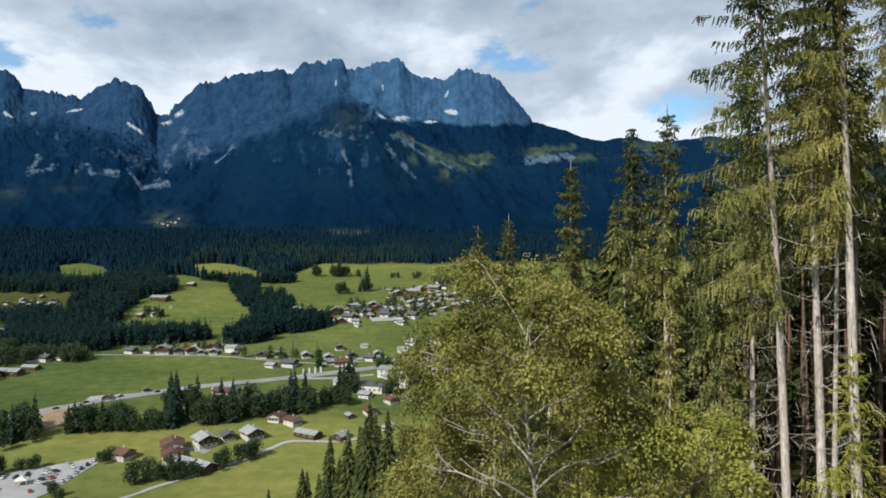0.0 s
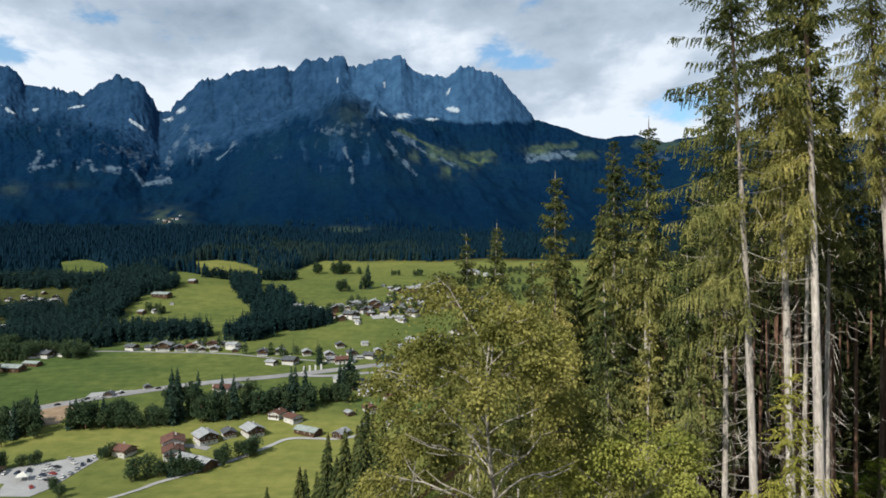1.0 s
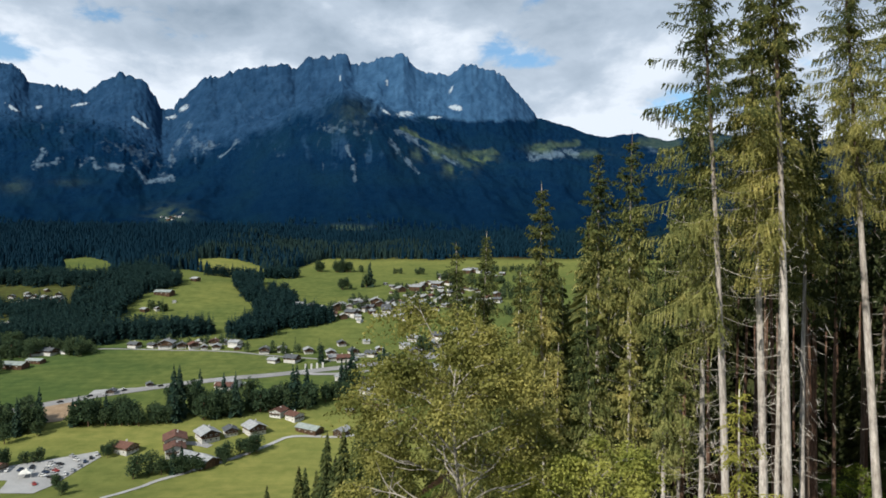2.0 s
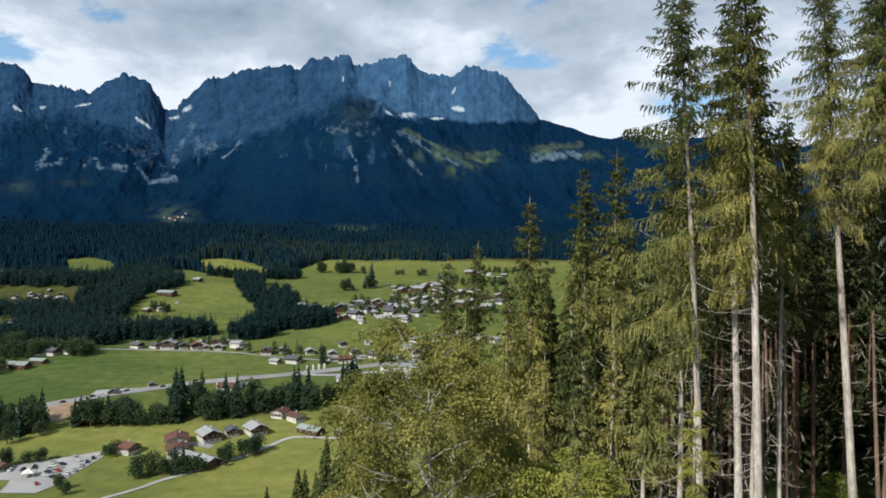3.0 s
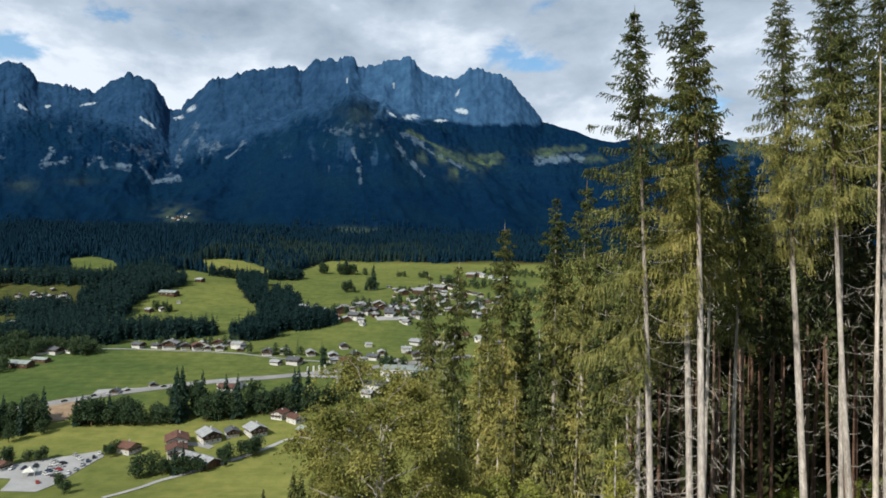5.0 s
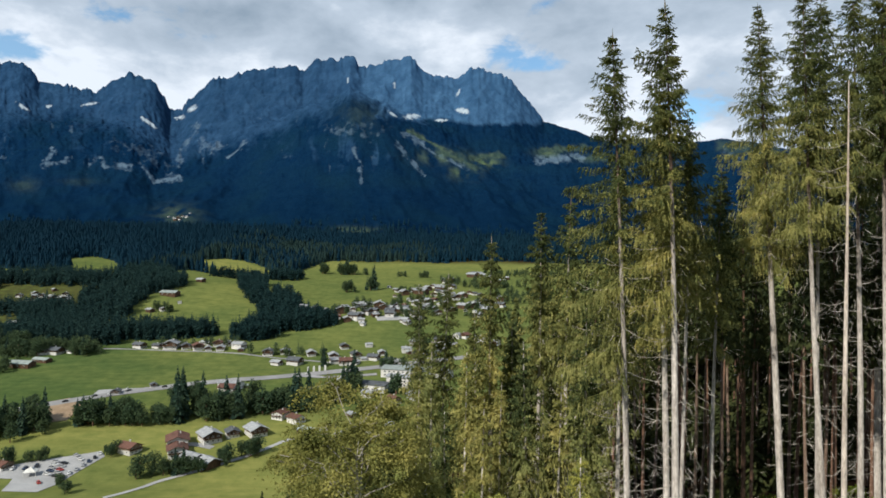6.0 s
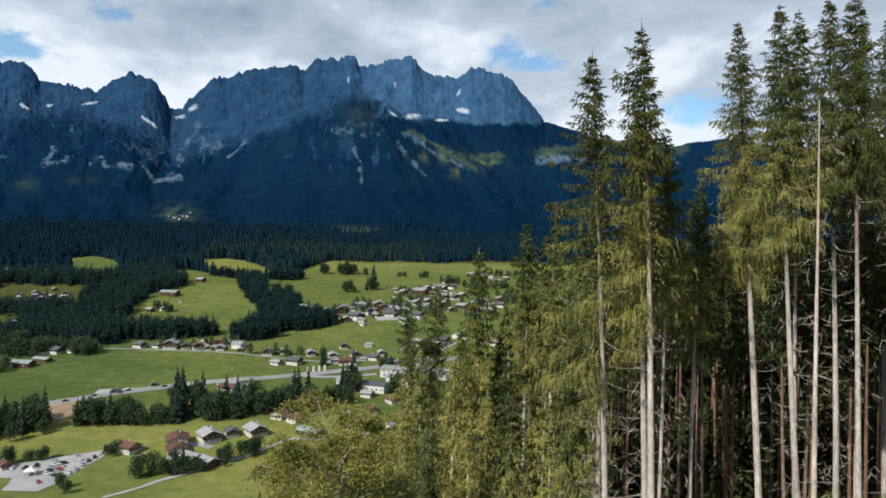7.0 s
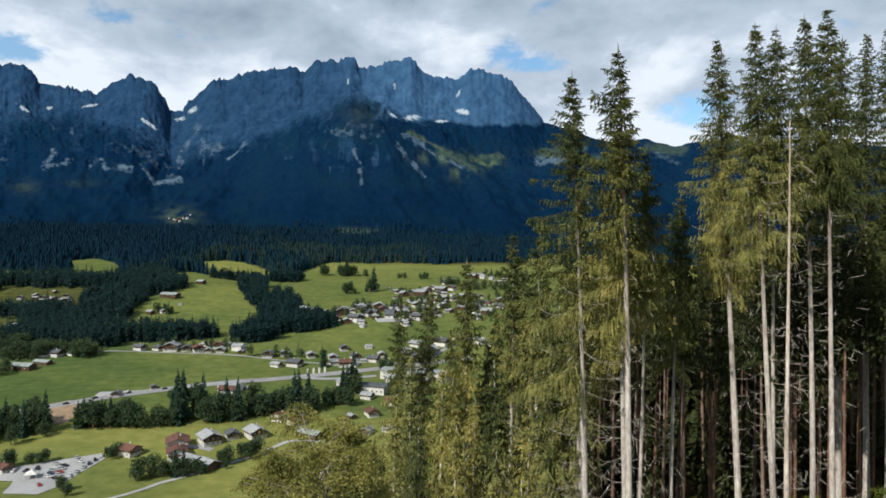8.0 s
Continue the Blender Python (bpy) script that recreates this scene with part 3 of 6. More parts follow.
def hang(name, mesh, parent, label="", m=None):
    """A mesh object as a part of its thing."""
    ob = new(name, mesh)
    ob.parent = parent
    if m is not None:
        ob.matrix_local = m
    return tagged(ob, label)


def tube(points, radii, sides, verts, faces):
    """Adds a tapered tube along the points."""
    start = len(verts)
    for k, p in enumerate(points):
        a, b = points[max(k - 1, 0)], points[min(k + 1, len(points) - 1)]
        d = (b - a).normalized()
        side = d.cross(Vector((0.31, 0.95, 0.05))).normalized()
        other = d.cross(side)
        for j in range(sides):
            w = 2 * math.pi * j / sides
            verts.append(p + (side * math.cos(w) + other * math.sin(w)) * radii[k])
    for k in range(len(points) - 1):
        for j in range(sides):
            i, n = start + k * sides, (j + 1) % sides
            faces.append((i + j, i + n, i + sides + n, i + sides + j))
    faces.append(tuple(start + (len(points) - 1) * sides + j for j in range(sides)))


def unit(v):
    return v / np.maximum(np.linalg.norm(v, axis=-1, keepdims=True), 1e-9)


def blades(base, way, length, width, rng, fold=0.0):
    """Kite-shaped leaves or twigs: one quad each, from arrays of places and ways."""
    n = len(base)
    side = unit(np.cross(way, rng.normal(size=(n, 3)) * 0.75 + np.array((0, 0, 1.0))))
    mid = base + way * (length * 0.45)[:, None] + np.array((0, 0, -1.0)) * (fold * length)[:, None] if fold else base + way * (length * 0.45)[:, None]
    tip = base + way * length[:, None]
    verts = np.stack((base, mid + side * width[:, None], tip, mid - side * width[:, None]), 1).reshape(-1, 3)
    return verts


def quads_for(verts):
    return np.arange(len(verts)).reshape(-1, 4)


DOWN = np.array((0.0, 0.0, -1.0))


def bend_of(h, top, sway, phase):
    """The sideways drift of a stem at height h."""
    q = h / top
    return sway * np.stack((np.sin(q * 3.1 + phase) - math.sin(phase), np.cos(q * 2.6 + phase) - math.cos(phase)), -1)


def spruce_crown(seed, top, base, reach, sway=0.15, phase=0.0, droop=0.6, whorl=0.5, twigs=9, leaves=4, blade=0.16, thin=1.0, lean_side=None, core=True):
    """Needle-bearing branches from height base to the tip, as one array of quads: limbs, hanging side twigs and their sprays."""
    rng = np.random.default_rng(seed)
    bases, ways, lengths, widths = [], [], [], []
    z = base
    while z < top - 0.15:
        q = (z - base) / (top - base)
        count = rng.integers(3, 6 if core else 7)
        turn = rng.uniform(0, 6.28)
        for k in range(count):
            a = turn + k * 6.283 / count + rng.normal() * 0.25
            keep = thin * (0.5 + 0.5 * min(1, q * 5 + 0.2)) + 0.6 * max(0.0, q - 0.4)
            if rng.random() > keep and q < 0.85:
                continue
            full = 1.02 * reach * (1 - math.exp(-((top - z) / (2.3 * reach)) ** 1.2)) * (0.62 + 0.38 * min(1.0, q * 3.5 + 0.3)) * rng.uniform(0.5, 1.15) + 0.05
            if lean_side is not None:
                full *= 1 + 0.35 * math.cos(a - lean_side)
                if q < 0.55 and math.cos(a - lean_side) < 0.35 and rng.random() < 0.92:
                    continue
            pitch = 0.75 * q ** 2 - 0.18 - 0.30 * (1 - q) * droop + rng.normal() * 0.08
            out = np.array((math.cos(a), math.sin(a), 0.0))
            drift = bend_of(np.array(z), top, sway, phase)
            root = np.array((drift[0], drift[1], z + rng.uniform(-0.15, 0.15)))
            n = max(2, int(twigs * (0.16 + 1.15 * full / reach)))
            p = np.repeat(np.linspace(0.10, 1.0, n), 2) + rng.normal(size=2 * n) * 0.05
            p = np.clip(p, 0.05, 1.0)
            lift = pitch * p - 0.22 * p ** 2 * droop + 0.24 * p ** 3
            place = root + out * (full * p)[:, None] + np.array((0, 0, 1.0)) * (full * lift)[:, None]
            slope = pitch - 0.44 * p * droop + 0.72 * p ** 2
            along = unit(out + np.array((0, 0, 1.0)) * slope[:, None])
            hand = np.where(np.arange(2 * n) % 2 == 0, 1.0, -1.0)
            across = np.array((-out[1], out[0], 0.0)) * hand[:, None]
            fall = np.clip(rng.uniform(0.3, 1.25, 2 * n) * droop * (1.55 - 1.05 * q), 0, 1)
            way = unit(along * (0.6 - 0.35 * fall)[:, None] + across * (0.85 - 0.62 * fall)[:, None] + DOWN * (1.25 * fall)[:, None])
            size = (min(0.72 - 0.36 * min(1.0, 1.6 * q), 0.34 * full + 0.12) * (1 - 0.5 * p) + 0.08) * rng.uniform(0.6, 1.3, 2 * n) * (1 + 0.5 * fall * (1 - q))
            # the limb itself
            m = 5
            ps = np.linspace(0, 0.95, m)
            seg = root + out * (full * ps)[:, None] + np.array((0, 0, 1.0)) * (full * (pitch * ps - 0.22 * ps ** 2 * droop + 0.24 * ps ** 3))[:, None]
            bases.append(seg[:-1]), ways.append(unit(seg[1:] - seg[:-1]))
            lengths.append(np.linalg.norm(seg[1:] - seg[:-1], axis=1) * 1.15), widths.append(np.full(m - 1, 0.014 + 0.006 * full))
            # side twigs
            bases.append(place), ways.append(way), lengths.append(size), widths.append(np.full(2 * n, blade * 0.17))
            # sprays on the twigs
            for j in range(leaves):
                f = (j + rng.uniform(0.2, 0.9, 2 * n)) / leaves
                for s in (1.0, -1.0):
                    start = place + way * (size * f)[:, None]
                    turn_way = unit(np.cross(way, along) + 0.001)
                    w2 = unit(way * 0.75 + turn_way * s * 0.55 + DOWN * (0.12 + 0.75 * fall)[:, None] + rng.normal(size=(2 * n, 3)) * 0.36)
                    bases.append(start), ways.append(w2)
                    lengths.append(blade * (1.0 - 0.35 * q ** 2) * rng.uniform(0.6, 1.3, 2 * n) * (1 - 0.35 * f)), widths.append(blade * rng.uniform(0.17, 0.30, 2 * n))
        # short sprays that clothe the stem inside the green crown
        if core and q > 0.18 and top - z > 0.7:
            m = int((16 + 24 * min(q, 0.7) * reach) * min(1.0, (top - z) / 4.0))
            a = rng.uniform(0, 6.283, m)
            out = np.stack((np.cos(a), np.sin(a), np.zeros(m)), -1)
            drift = bend_of(np.array(z), top, sway, phase)
            span = 0.28 * reach * min(1.0, (top - z) / (2.4 * reach) + 0.04)
            root = np.array((drift[0], drift[1], z)) + out * (rng.uniform(0.1, 1.0, m) * span)[:, None] + np.array((0, 0, 1.0)) * rng.uniform(-0.3, 0.3, m)[:, None]
            bases.append(root), ways.append(unit(out * rng.uniform(0.2, 1.0, m)[:, None] + DOWN * rng.uniform(0.2, 1.1, m)[:, None] + rng.normal(size=(m, 3)) * 0.25))
            lengths.append(blade * rng.uniform(0.9, 2.0, m)), widths.append(blade * rng.uniform(0.16, 0.30, m))
        z += whorl * rng.uniform(0.7, 1.3) * (1 - 0.35 * q)
    # the leader
    tip = bend_of(np.array(top), top, sway, phase)
    bases.append(np.array([[tip[0], tip[1], top - 0.6]])), ways.append(np.array([[0, 0, 1.0]])), lengths.append(np.array([0.85])), widths.append(np.array([0.03]))
    return blades(np.concatenate(bases), np.concatenate(ways), np.concatenate(lengths), np.concatenate(widths), rng)


def dry_twigs(seed, top, low, high, reach, sway, phase, count):
    """Fine dead twigs that hang about the stem below the green crown."""
    rng = np.random.default_rng(seed + 900)
    h = rng.uniform(low, high, max(count, 1)) ** 1.0
    a = rng.uniform(0, 6.283, len(h))
    out = np.stack((np.cos(a), np.sin(a), np.zeros(len(h))), -1)
    r = rng.uniform(0.05, 0.75, len(h)) ** 0.8 * reach * 0.8
    drift = bend_of(h, top, sway, phase)
    place = out * r[:, None] + np.concatenate((drift, (h - 0.28 * r)[:, None]), 1)
    way = unit(out * rng.uniform(0.1, 1.0, (len(h), 1)) + DOWN * rng.uniform(0.1, 1.0, (len(h), 1)) + rng.normal(size=(len(h), 3)) * 0.45)
    first = blades(place, way, rng.uniform(0.25, 0.9, len(h)), np.full(len(h), 0.0085), rng)
    more = place + way * rng.uniform(0.1, 0.5, (len(h), 1))
    second = blades(more, unit(way + rng.normal(size=(len(h), 3)) * 0.8), rng.uniform(0.12, 0.4, len(h)), np.full(len(h), 0.0055), rng)
    return np.concatenate((first, second))


def stem_mesh(name, top, thick, sway, phase, material, seed, cut=1.0, sides=9):
    """A tapered, slightly crooked stem with a flared foot and knots."""
    rng = random.Random(seed)
    points, radii = [], []
    for k in range(19):
        h = top * cut * k / 18
        d = bend_of(np.array(h), top, sway, phase)
        points.append(Vector((d[0], d[1], h - 0.25 if k == 0 else h)))
        q = h / top
        radii.append(thick * (0.5 * max(0.0, 1 - q) ** 0.85 + 0.22 * math.exp(-h / 0.5)) * rng.uniform(0.95, 1.05) + 0.012)
    verts, faces = [], []
    tube(points, radii, sides, verts, faces)
    return mesh_of(name, [tuple(v) for v in verts], faces, material, True)


def dead_branch_mesh(seed, length, material):
    """A thin dry branch that sags and turns up at its end, with a few twigs."""
    rng = random.Random(seed)
    verts, faces = [], []
    sag, up = rng.uniform(0.15, 0.42), rng.uniform(0.22, 0.5)
    swing = rng.uniform(-0.25, 0.25)
    line = []
    for k in range(7):
        p = k / 6
        line.append(Vector((length * p, length * swing * p * p, length * (-sag * p + up * p ** 3))))
    tube(line, [0.0120 * (1 - 0.68 * k / 6) for k in range(7)], 4, verts, faces)
    for k in range(rng.randint(2, 5)):
        p = rng.uniform(0.3, 0.95)
        i = min(5, int(p * 6))
        root = line[i].lerp(line[i + 1], p * 6 - i)
        way = Vector((rng.uniform(0.3, 0.9), rng.choice((-1, 1)) * rng.uniform(0.4, 0.9), rng.uniform(-0.7, 0.2))).normalized()
        size = length * rng.uniform(0.12, 0.32)
        tube([root, root + way * size * 0.5, root + way * size + Vector((0, 0, 0.05))], [0.007, 0.0055, 0.003], 3, verts, faces)
    return mesh_of("dead_branch", [tuple(v) for v in verts], faces, material, True)


DEAD = [dead_branch_mesh(k, length, DEADWOOD) for k, length in enumerate((0.5, 0.8, 1.2, 1.6, 2.1, 2.6, 0.35, 0.65))]
DEAD_INNER = [dead_branch_mesh(40 + k, length, DEADWOOD_BROWN_SHADED) for k, length in enumerate((0.5, 0.8, 1.1, 1.5, 0.4))]


def spruce(x, y, top_z, crown_z, reach, thick, seed, label, count=40, low=2.0, turn=0.0, tilt=(0, 0), needles=None, bark=None, droop=0.6, cut=1.0,
           thin=1.0, lean_side=None, twigs=9, leaves=4, blade=0.16, whorl=0.5, fuzz=4, group="spruces of the forest edge"):
    """One spruce: stem, crown and its dry lower branches."""
    foot = ground_z(x, y)
    top, base = top_z - foot, crown_z - foot
    rng = random.Random(seed)
    phase, sway = rng.uniform(0, 6), rng.uniform(0.05, 0.22)
    tree = tagged(new("spruce_tree"), label, "spruce", group)
    tree.matrix_world = pose(x, y, foot, tilt[0], tilt[1], 0)
    hang("trunk", stem_mesh("trunk", top, thick, sway, phase, bark or BARK_PALE, seed, cut), tree, "straight pale grey-brown trunk")
    if cut >= 1:
        verts = spruce_crown(seed, top, base, reach, sway, phase, droop, whorl, twigs, leaves, blade, thin, lean_side)
        crown = mesh_of("crown", verts, quads_for(verts), needles or NEEDLES)
        if needles is None:
            # dark needles in the upper crown, golden sprays below
            crown.materials.append(NEEDLES_DARK)
            level = (verts[::4, 2] - base) / (top - base) + np.random.default_rng(seed).normal(size=len(verts) // 4) * 0.13
            crown.polygons.foreach_set("material_index", (level > 0.43).astype(np.int32))
        hang("crown", crown, tree)
    brush = dry_twigs(seed, top, low, base + (top - base) * 0.35, reach, sway, phase, fuzz * count)
    if count:
        hang("dry_brush", mesh_of("dry_brush", brush, quads_for(brush), DEADWOOD), tree, "fine grey-brown dry twigs")["kind"] = "stuff"
    end = base + (top - base) * (0.3 if cut >= 1 else 0.55)
    for k in range(count):
        h = low + (end - low) * (k + rng.random()) / count
        d = bend_of(np.array(h), top, sway, phase)
        a = turn + rng.uniform(0, 2 * math.pi)
        if lean_side is not None and rng.random() < 0.6:
            a = lean_side + rng.uniform(-0.9, 0.9)
        share = (h - low) / max(end - low, 0.1)
        big = DEAD[rng.choice((3, 4, 4, 5)) if lean_side is not None and rng.random() < 0.55 else rng.choice((2, 3, 3, 4)) if rng.random() < 0.05 + 0.40 * share else rng.choice((0, 1, 6, 7, 2))]
        m = pose(d[0], d[1], h, 0, rng.uniform(-12, 14), math.degrees(a)) @ Matrix.Scale(rng.uniform(0.75, 1.25) * min(1.0, 0.55 + reach / 4), 4)
        hang("dead_branch", big, tree, "", m)
    return tree


def leafy_crown(seed, tips, spread, per_tip, size):
    """Leaves in flat, layered sprays round the ends of the twigs."""
    rng = np.random.default_rng(seed)
    tips = np.array(tips)
    count = len(tips) * per_tip
    centre = np.repeat(tips, per_tip, 0)
    reach = np.repeat(rng.uniform(0.6, 1.4, (len(tips), 1)), per_tip, 0)
    tilt = np.repeat(rng.normal(size=(len(tips), 2)) * 0.3, per_tip, 0)
    flat = rng.normal(size=(count, 2)) * spread * reach
    place = centre + np.concatenate((flat, rng.normal(size=(count, 1)) * spread * 0.27 + (flat * tilt).sum(1, keepdims=True) - 0.35 * (flat ** 2).sum(1, keepdims=True) / spread), 1)
    way = unit(rng.normal(size=(count, 3)) * 0.7 + np.array((0, 0, -0.35)) + 0.6 * unit(place - centre))
    return blades(place, way, size * rng.uniform(0.6, 1.3, count), size * rng.uniform(0.26, 0.42, count), rng)


def broadleaf(name, x, y, top_z, spread, label, category, seed, thick, limbs, per_tip, leaf, leaves, bark, fork=0.4, clump=0.34, group="", foot=None, sub=5, lean=(0, 0), thin_side=None):
    """A broadleaf tree: a forked trunk, limbs and a crown of single leaves."""
    rng = random.Random(seed)
    foot = ground_z(x, y) if foot is None else foot
    tall = top_z - foot
    tree = tagged(new(name), label, category, group)
    tree.matrix_world = pose(x, y, foot, lean[0], lean[1], 0)
    verts, faces, tips = [], [], []
    stem = [Vector((0.12 * math.sin(k * 1.3 + seed), 0.12 * math.cos(k * 0.9 + seed) - 0.1, tall * 0.92 * k / 10 - (0.2 if k == 0 else 0))) for k in range(11)]
    tube(stem, [thick * (0.5 - 0.045 * k) + (0.1 * thick if k == 0 else 0) for k in range(11)], 9, verts, faces)
    tips.append(stem[-1] + Vector((0, 0, tall * 0.05)))
    hang("trunk", mesh_of("trunk", [tuple(v) for v in verts], faces, bark, True), tree, "grey forked trunk")
    verts, faces = [], []
    for k in range(limbs):
        p = fork + (0.97 - fork) * (k + 0.5 * rng.random()) / limbs
        i = min(9, int(p * 10))
        root = stem[i].lerp(stem[i + 1], p * 10 - i)
        a = k * 2.4 + rng.uniform(-0.4, 0.4)
        q = (p - fork) / (1 - fork)
        reach = spread * (0.55 + 0.6 * math.sin(math.pi * min(1, 0.28 + 0.72 * q)) ** 0.8) * rng.uniform(0.75, 1.1) * (1 - 0.35 * q)
        if thin_side is not None and q < 0.45 and math.cos(a - thin_side) > 0.35:
            reach *= 0.7
        out = Vector((math.cos(a), math.sin(a), 0))
        rise = rng.uniform(0.75, 1.25) * (0.8 + 0.5 * q)
        line = [root + out * reach * s + Vector((0, 0, reach * (rise * s - 0.38 * s * s))) + Vector((rng.uniform(-1, 1), rng.uniform(-1, 1), rng.uniform(-1, 1))) * 0.05 * reach * (s > 0) for s in (0, 0.2, 0.4, 0.6, 0.8, 1.0)]
        width = thick * (0.115 - 0.065 * q)
        tube(line, [width * (1 - 0.15 * j) + 0.004 for j in range(6)], 6, verts, faces)
        bare = thin_side is not None and q < 0.55 and math.cos(a - thin_side) > 0.3
        if not bare:
            tips.append(line[-1])
        for j in range(sub if not bare else 3):
            s = 0.56 + 0.42 * (j + rng.random() * 0.6) / sub
            i2 = min(4, int(s * 5))
            start = line[i2].lerp(line[i2 + 1], s * 5 - i2)
            b = a + rng.choice((-1, 1)) * rng.uniform(0.5, 1.3)
            size = reach * rng.uniform(0.22, 0.48)
            end = start + Vector((math.cos(b), math.sin(b), rng.uniform(-0.35, 0.55))) * size
            half = start.lerp(end, 0.5) + Vector((0, 0, -0.06 * size))
            tube([start, half, end], [width * 0.42 + 0.003, width * 0.28 + 0.003, 0.005], 4, verts, faces)
            if not bare:
                tips.append(end)
    hang("limb", mesh_of("limb", [tuple(v) for v in verts], faces, bark, True), tree, "pale bare limbs and twigs")
    quads = leafy_crown(seed, [tuple(t) for t in tips], clump, per_tip, leaf)
    hang("crown", mesh_of("crown", quads, quads_for(quads), leaves), tree)
    return tree


# ---- roads, yards and fields in the valley ----
def strip(name, label, points, width, material, lift=0.3, kind="structure"):
    """A road that follows the ground along a smoothed line."""
    line = [np.array(p, float) for p in points]
    for _ in range(3):
        line = [line[0]] + [q for a, b in zip(line, line[1:]) for q in (a * 0.75 + b * 0.25, a * 0.25 + b * 0.75)] + [line[-1]]
    fine = []
    for a, b in zip(line, line[1:]):
        n = max(1, int(np.linalg.norm(b - a) / 5))
        fine += [a + (b - a) * k / n for k in range(n)]
    fine.append(line[-1])
    verts, faces = [], []
    for k, p in enumerate(fine):
        d = fine[min(k + 1, len(fine) - 1)] - fine[max(k - 1, 0)]
        side = np.array((-d[1], d[0])) / max(np.linalg.norm(d), 1e-6)
        for j in range(-1, 2):
            q = p + side * width * 0.5 * j
            verts.append((q[0], q[1], ground_z(*q) + lift))
        if k:
            i = 3 * k
            faces += [(i - 3, i, i + 1, i - 2), (i - 2, i + 1, i + 2, i - 1)]
    # a shallow verge that closes the sides
    mesh = mesh_of(name, verts, faces, material)
    return tagged(new(name, mesh), label, name.replace("_", " "), kind=kind)


def sheet(name, label, rim, material, lift=0.28, step=7.0):
    """A piece of paved or mown ground with the given outline, laid on the terrain."""
    bm = bmesh.new()
    bm.faces.new([bm.verts.new((x, y, 0)) for x, y in rim])
    for axis in (0, 1):
        low, high = min(p[axis] for p in rim), max(p[axis] for p in rim)
        for k in range(1, int((high - low) / step) + 1):
            at = [0, 0, 0]
            at[axis] = low + k * step
            way = [0, 0, 0]
            way[axis] = 1
            bmesh.ops.bisect_plane(bm, geom=bm.verts[:] + bm.edges[:] + bm.faces[:], plane_co=at, plane_no=way)
    for v in bm.verts:
        v.co.z = ground_z(v.co.x, v.co.y) + lift
    bmesh.ops.recalc_face_normals(bm, faces=bm.faces[:])
    if sum(f.normal.z for f in bm.faces) < 0:
        bmesh.ops.reverse_faces(bm, faces=bm.faces[:])
    mesh = bpy.data.meshes.new(name)
    bm.to_mesh(mesh)
    bm.free()
    mesh.materials.append(material)
    return tagged(new(name, mesh), label, name.replace("_", " "), kind="structure")


strip("road", "pale grey asphalt main road through the meadows", ((-337, 420), (-317, 444), (-299, 458), (-282, 470), (-254, 490), (-219, 508), (-178, 523),
      (-136, 539), (-91, 559), (-53, 575), (-23, 593), (25, 615)), 11.0, ASPHALT, 0.35)
strip("lane", "narrow pale lane past the farms", ((-346, 594), (-348, 616), (-314, 618), (-266, 614), (-211, 612), (-176, 600), (-139, 590), (-95, 579)), 3.0, ASPHALT)
strip("lane", "narrow pale farm lane on the slope", ((-172, 318), (-165, 329), (-159, 344), (-151, 352), (-139, 363), (-127, 375), (-115, 388), (-107, 399), (-100, 410),
      (-83, 409), (-68, 407), (-50, 415)), 3.2, GRAVEL)
strip("lane", "narrow pale lane up the meadow", ((-30, 567), (-19, 597), (-5, 639), (10, 669)), 5.0, ASPHALT)
strip("lane", "short gravel drive between farmhouses", ((-168, 398), (-157, 399), (-145, 394)), 5.0, GRAVEL)
strip("lane", "gravel drive beside the main road", ((-214, 499), (-204, 481), (-195, 469)), 6.0, GRAVEL)
strip("lane", "slip lane beside the main road", ((-128, 541), (-107, 539), (-88, 541), (-60, 549)), 6.0, ASPHALT, 0.42)
sheet("car_park", "pale gravel car park beside the meadow", ((-270, 352), (-248, 365), (-211, 386), (-205, 379), (-208, 357), (-211, 325), (-230, 325), (-238, 345), (-262, 345)), GRAVEL)
sheet("yard", "pale paved yard in front of a house", ((-273, 484), (-275, 496), (-243, 502), (-240, 498), (-263, 480)), GRAVEL, 0.25)
sheet("yard", "paved village square", ((-86, 740), (-57, 752), (-56, 738), (-81, 728)), GRAVEL)
sheet("bare_earth", "patch of bare brown earth by the road", ((-302, 462), (-286, 476), (-268, 462), (-261, 432), (-274, 426), (-288, 446)), EARTH)
sheet("bare_earth", "patch of bare brown earth by the stream", ((-213, 489), (-206, 495), (-198, 481), (-205, 473)), EARTH)


# ---- houses ----
def box(bm, x0, x1, y0, y1, z0, z1):
    corners = [bm.verts.new((x, y, z)) for z in (z0, z1) for x, y in ((x0, y0), (x1, y0), (x1, y1), (x0, y1))]
    for f in ((0, 3, 2, 1), (4, 5, 6, 7), (0, 1, 5, 4), (1, 2, 6, 5), (2, 3, 7, 6), (3, 0, 4, 7)):
        bm.faces.new([corners[i] for i in f])


def part(name, bm, material, parent, label=""):
    """Links a bmesh as one mesh object under a thing or a part."""
    mesh = bpy.data.meshes.new(name)
    bm.to_mesh(mesh)
    bm.free()
    mesh.materials.append(material)
    return hang(name, mesh, parent, label)


def boxed(name, material, parent, *sizes, label=""):
    bm = bmesh.new()
    box(bm, *sizes)
    return part(name, bm, material, parent, label)


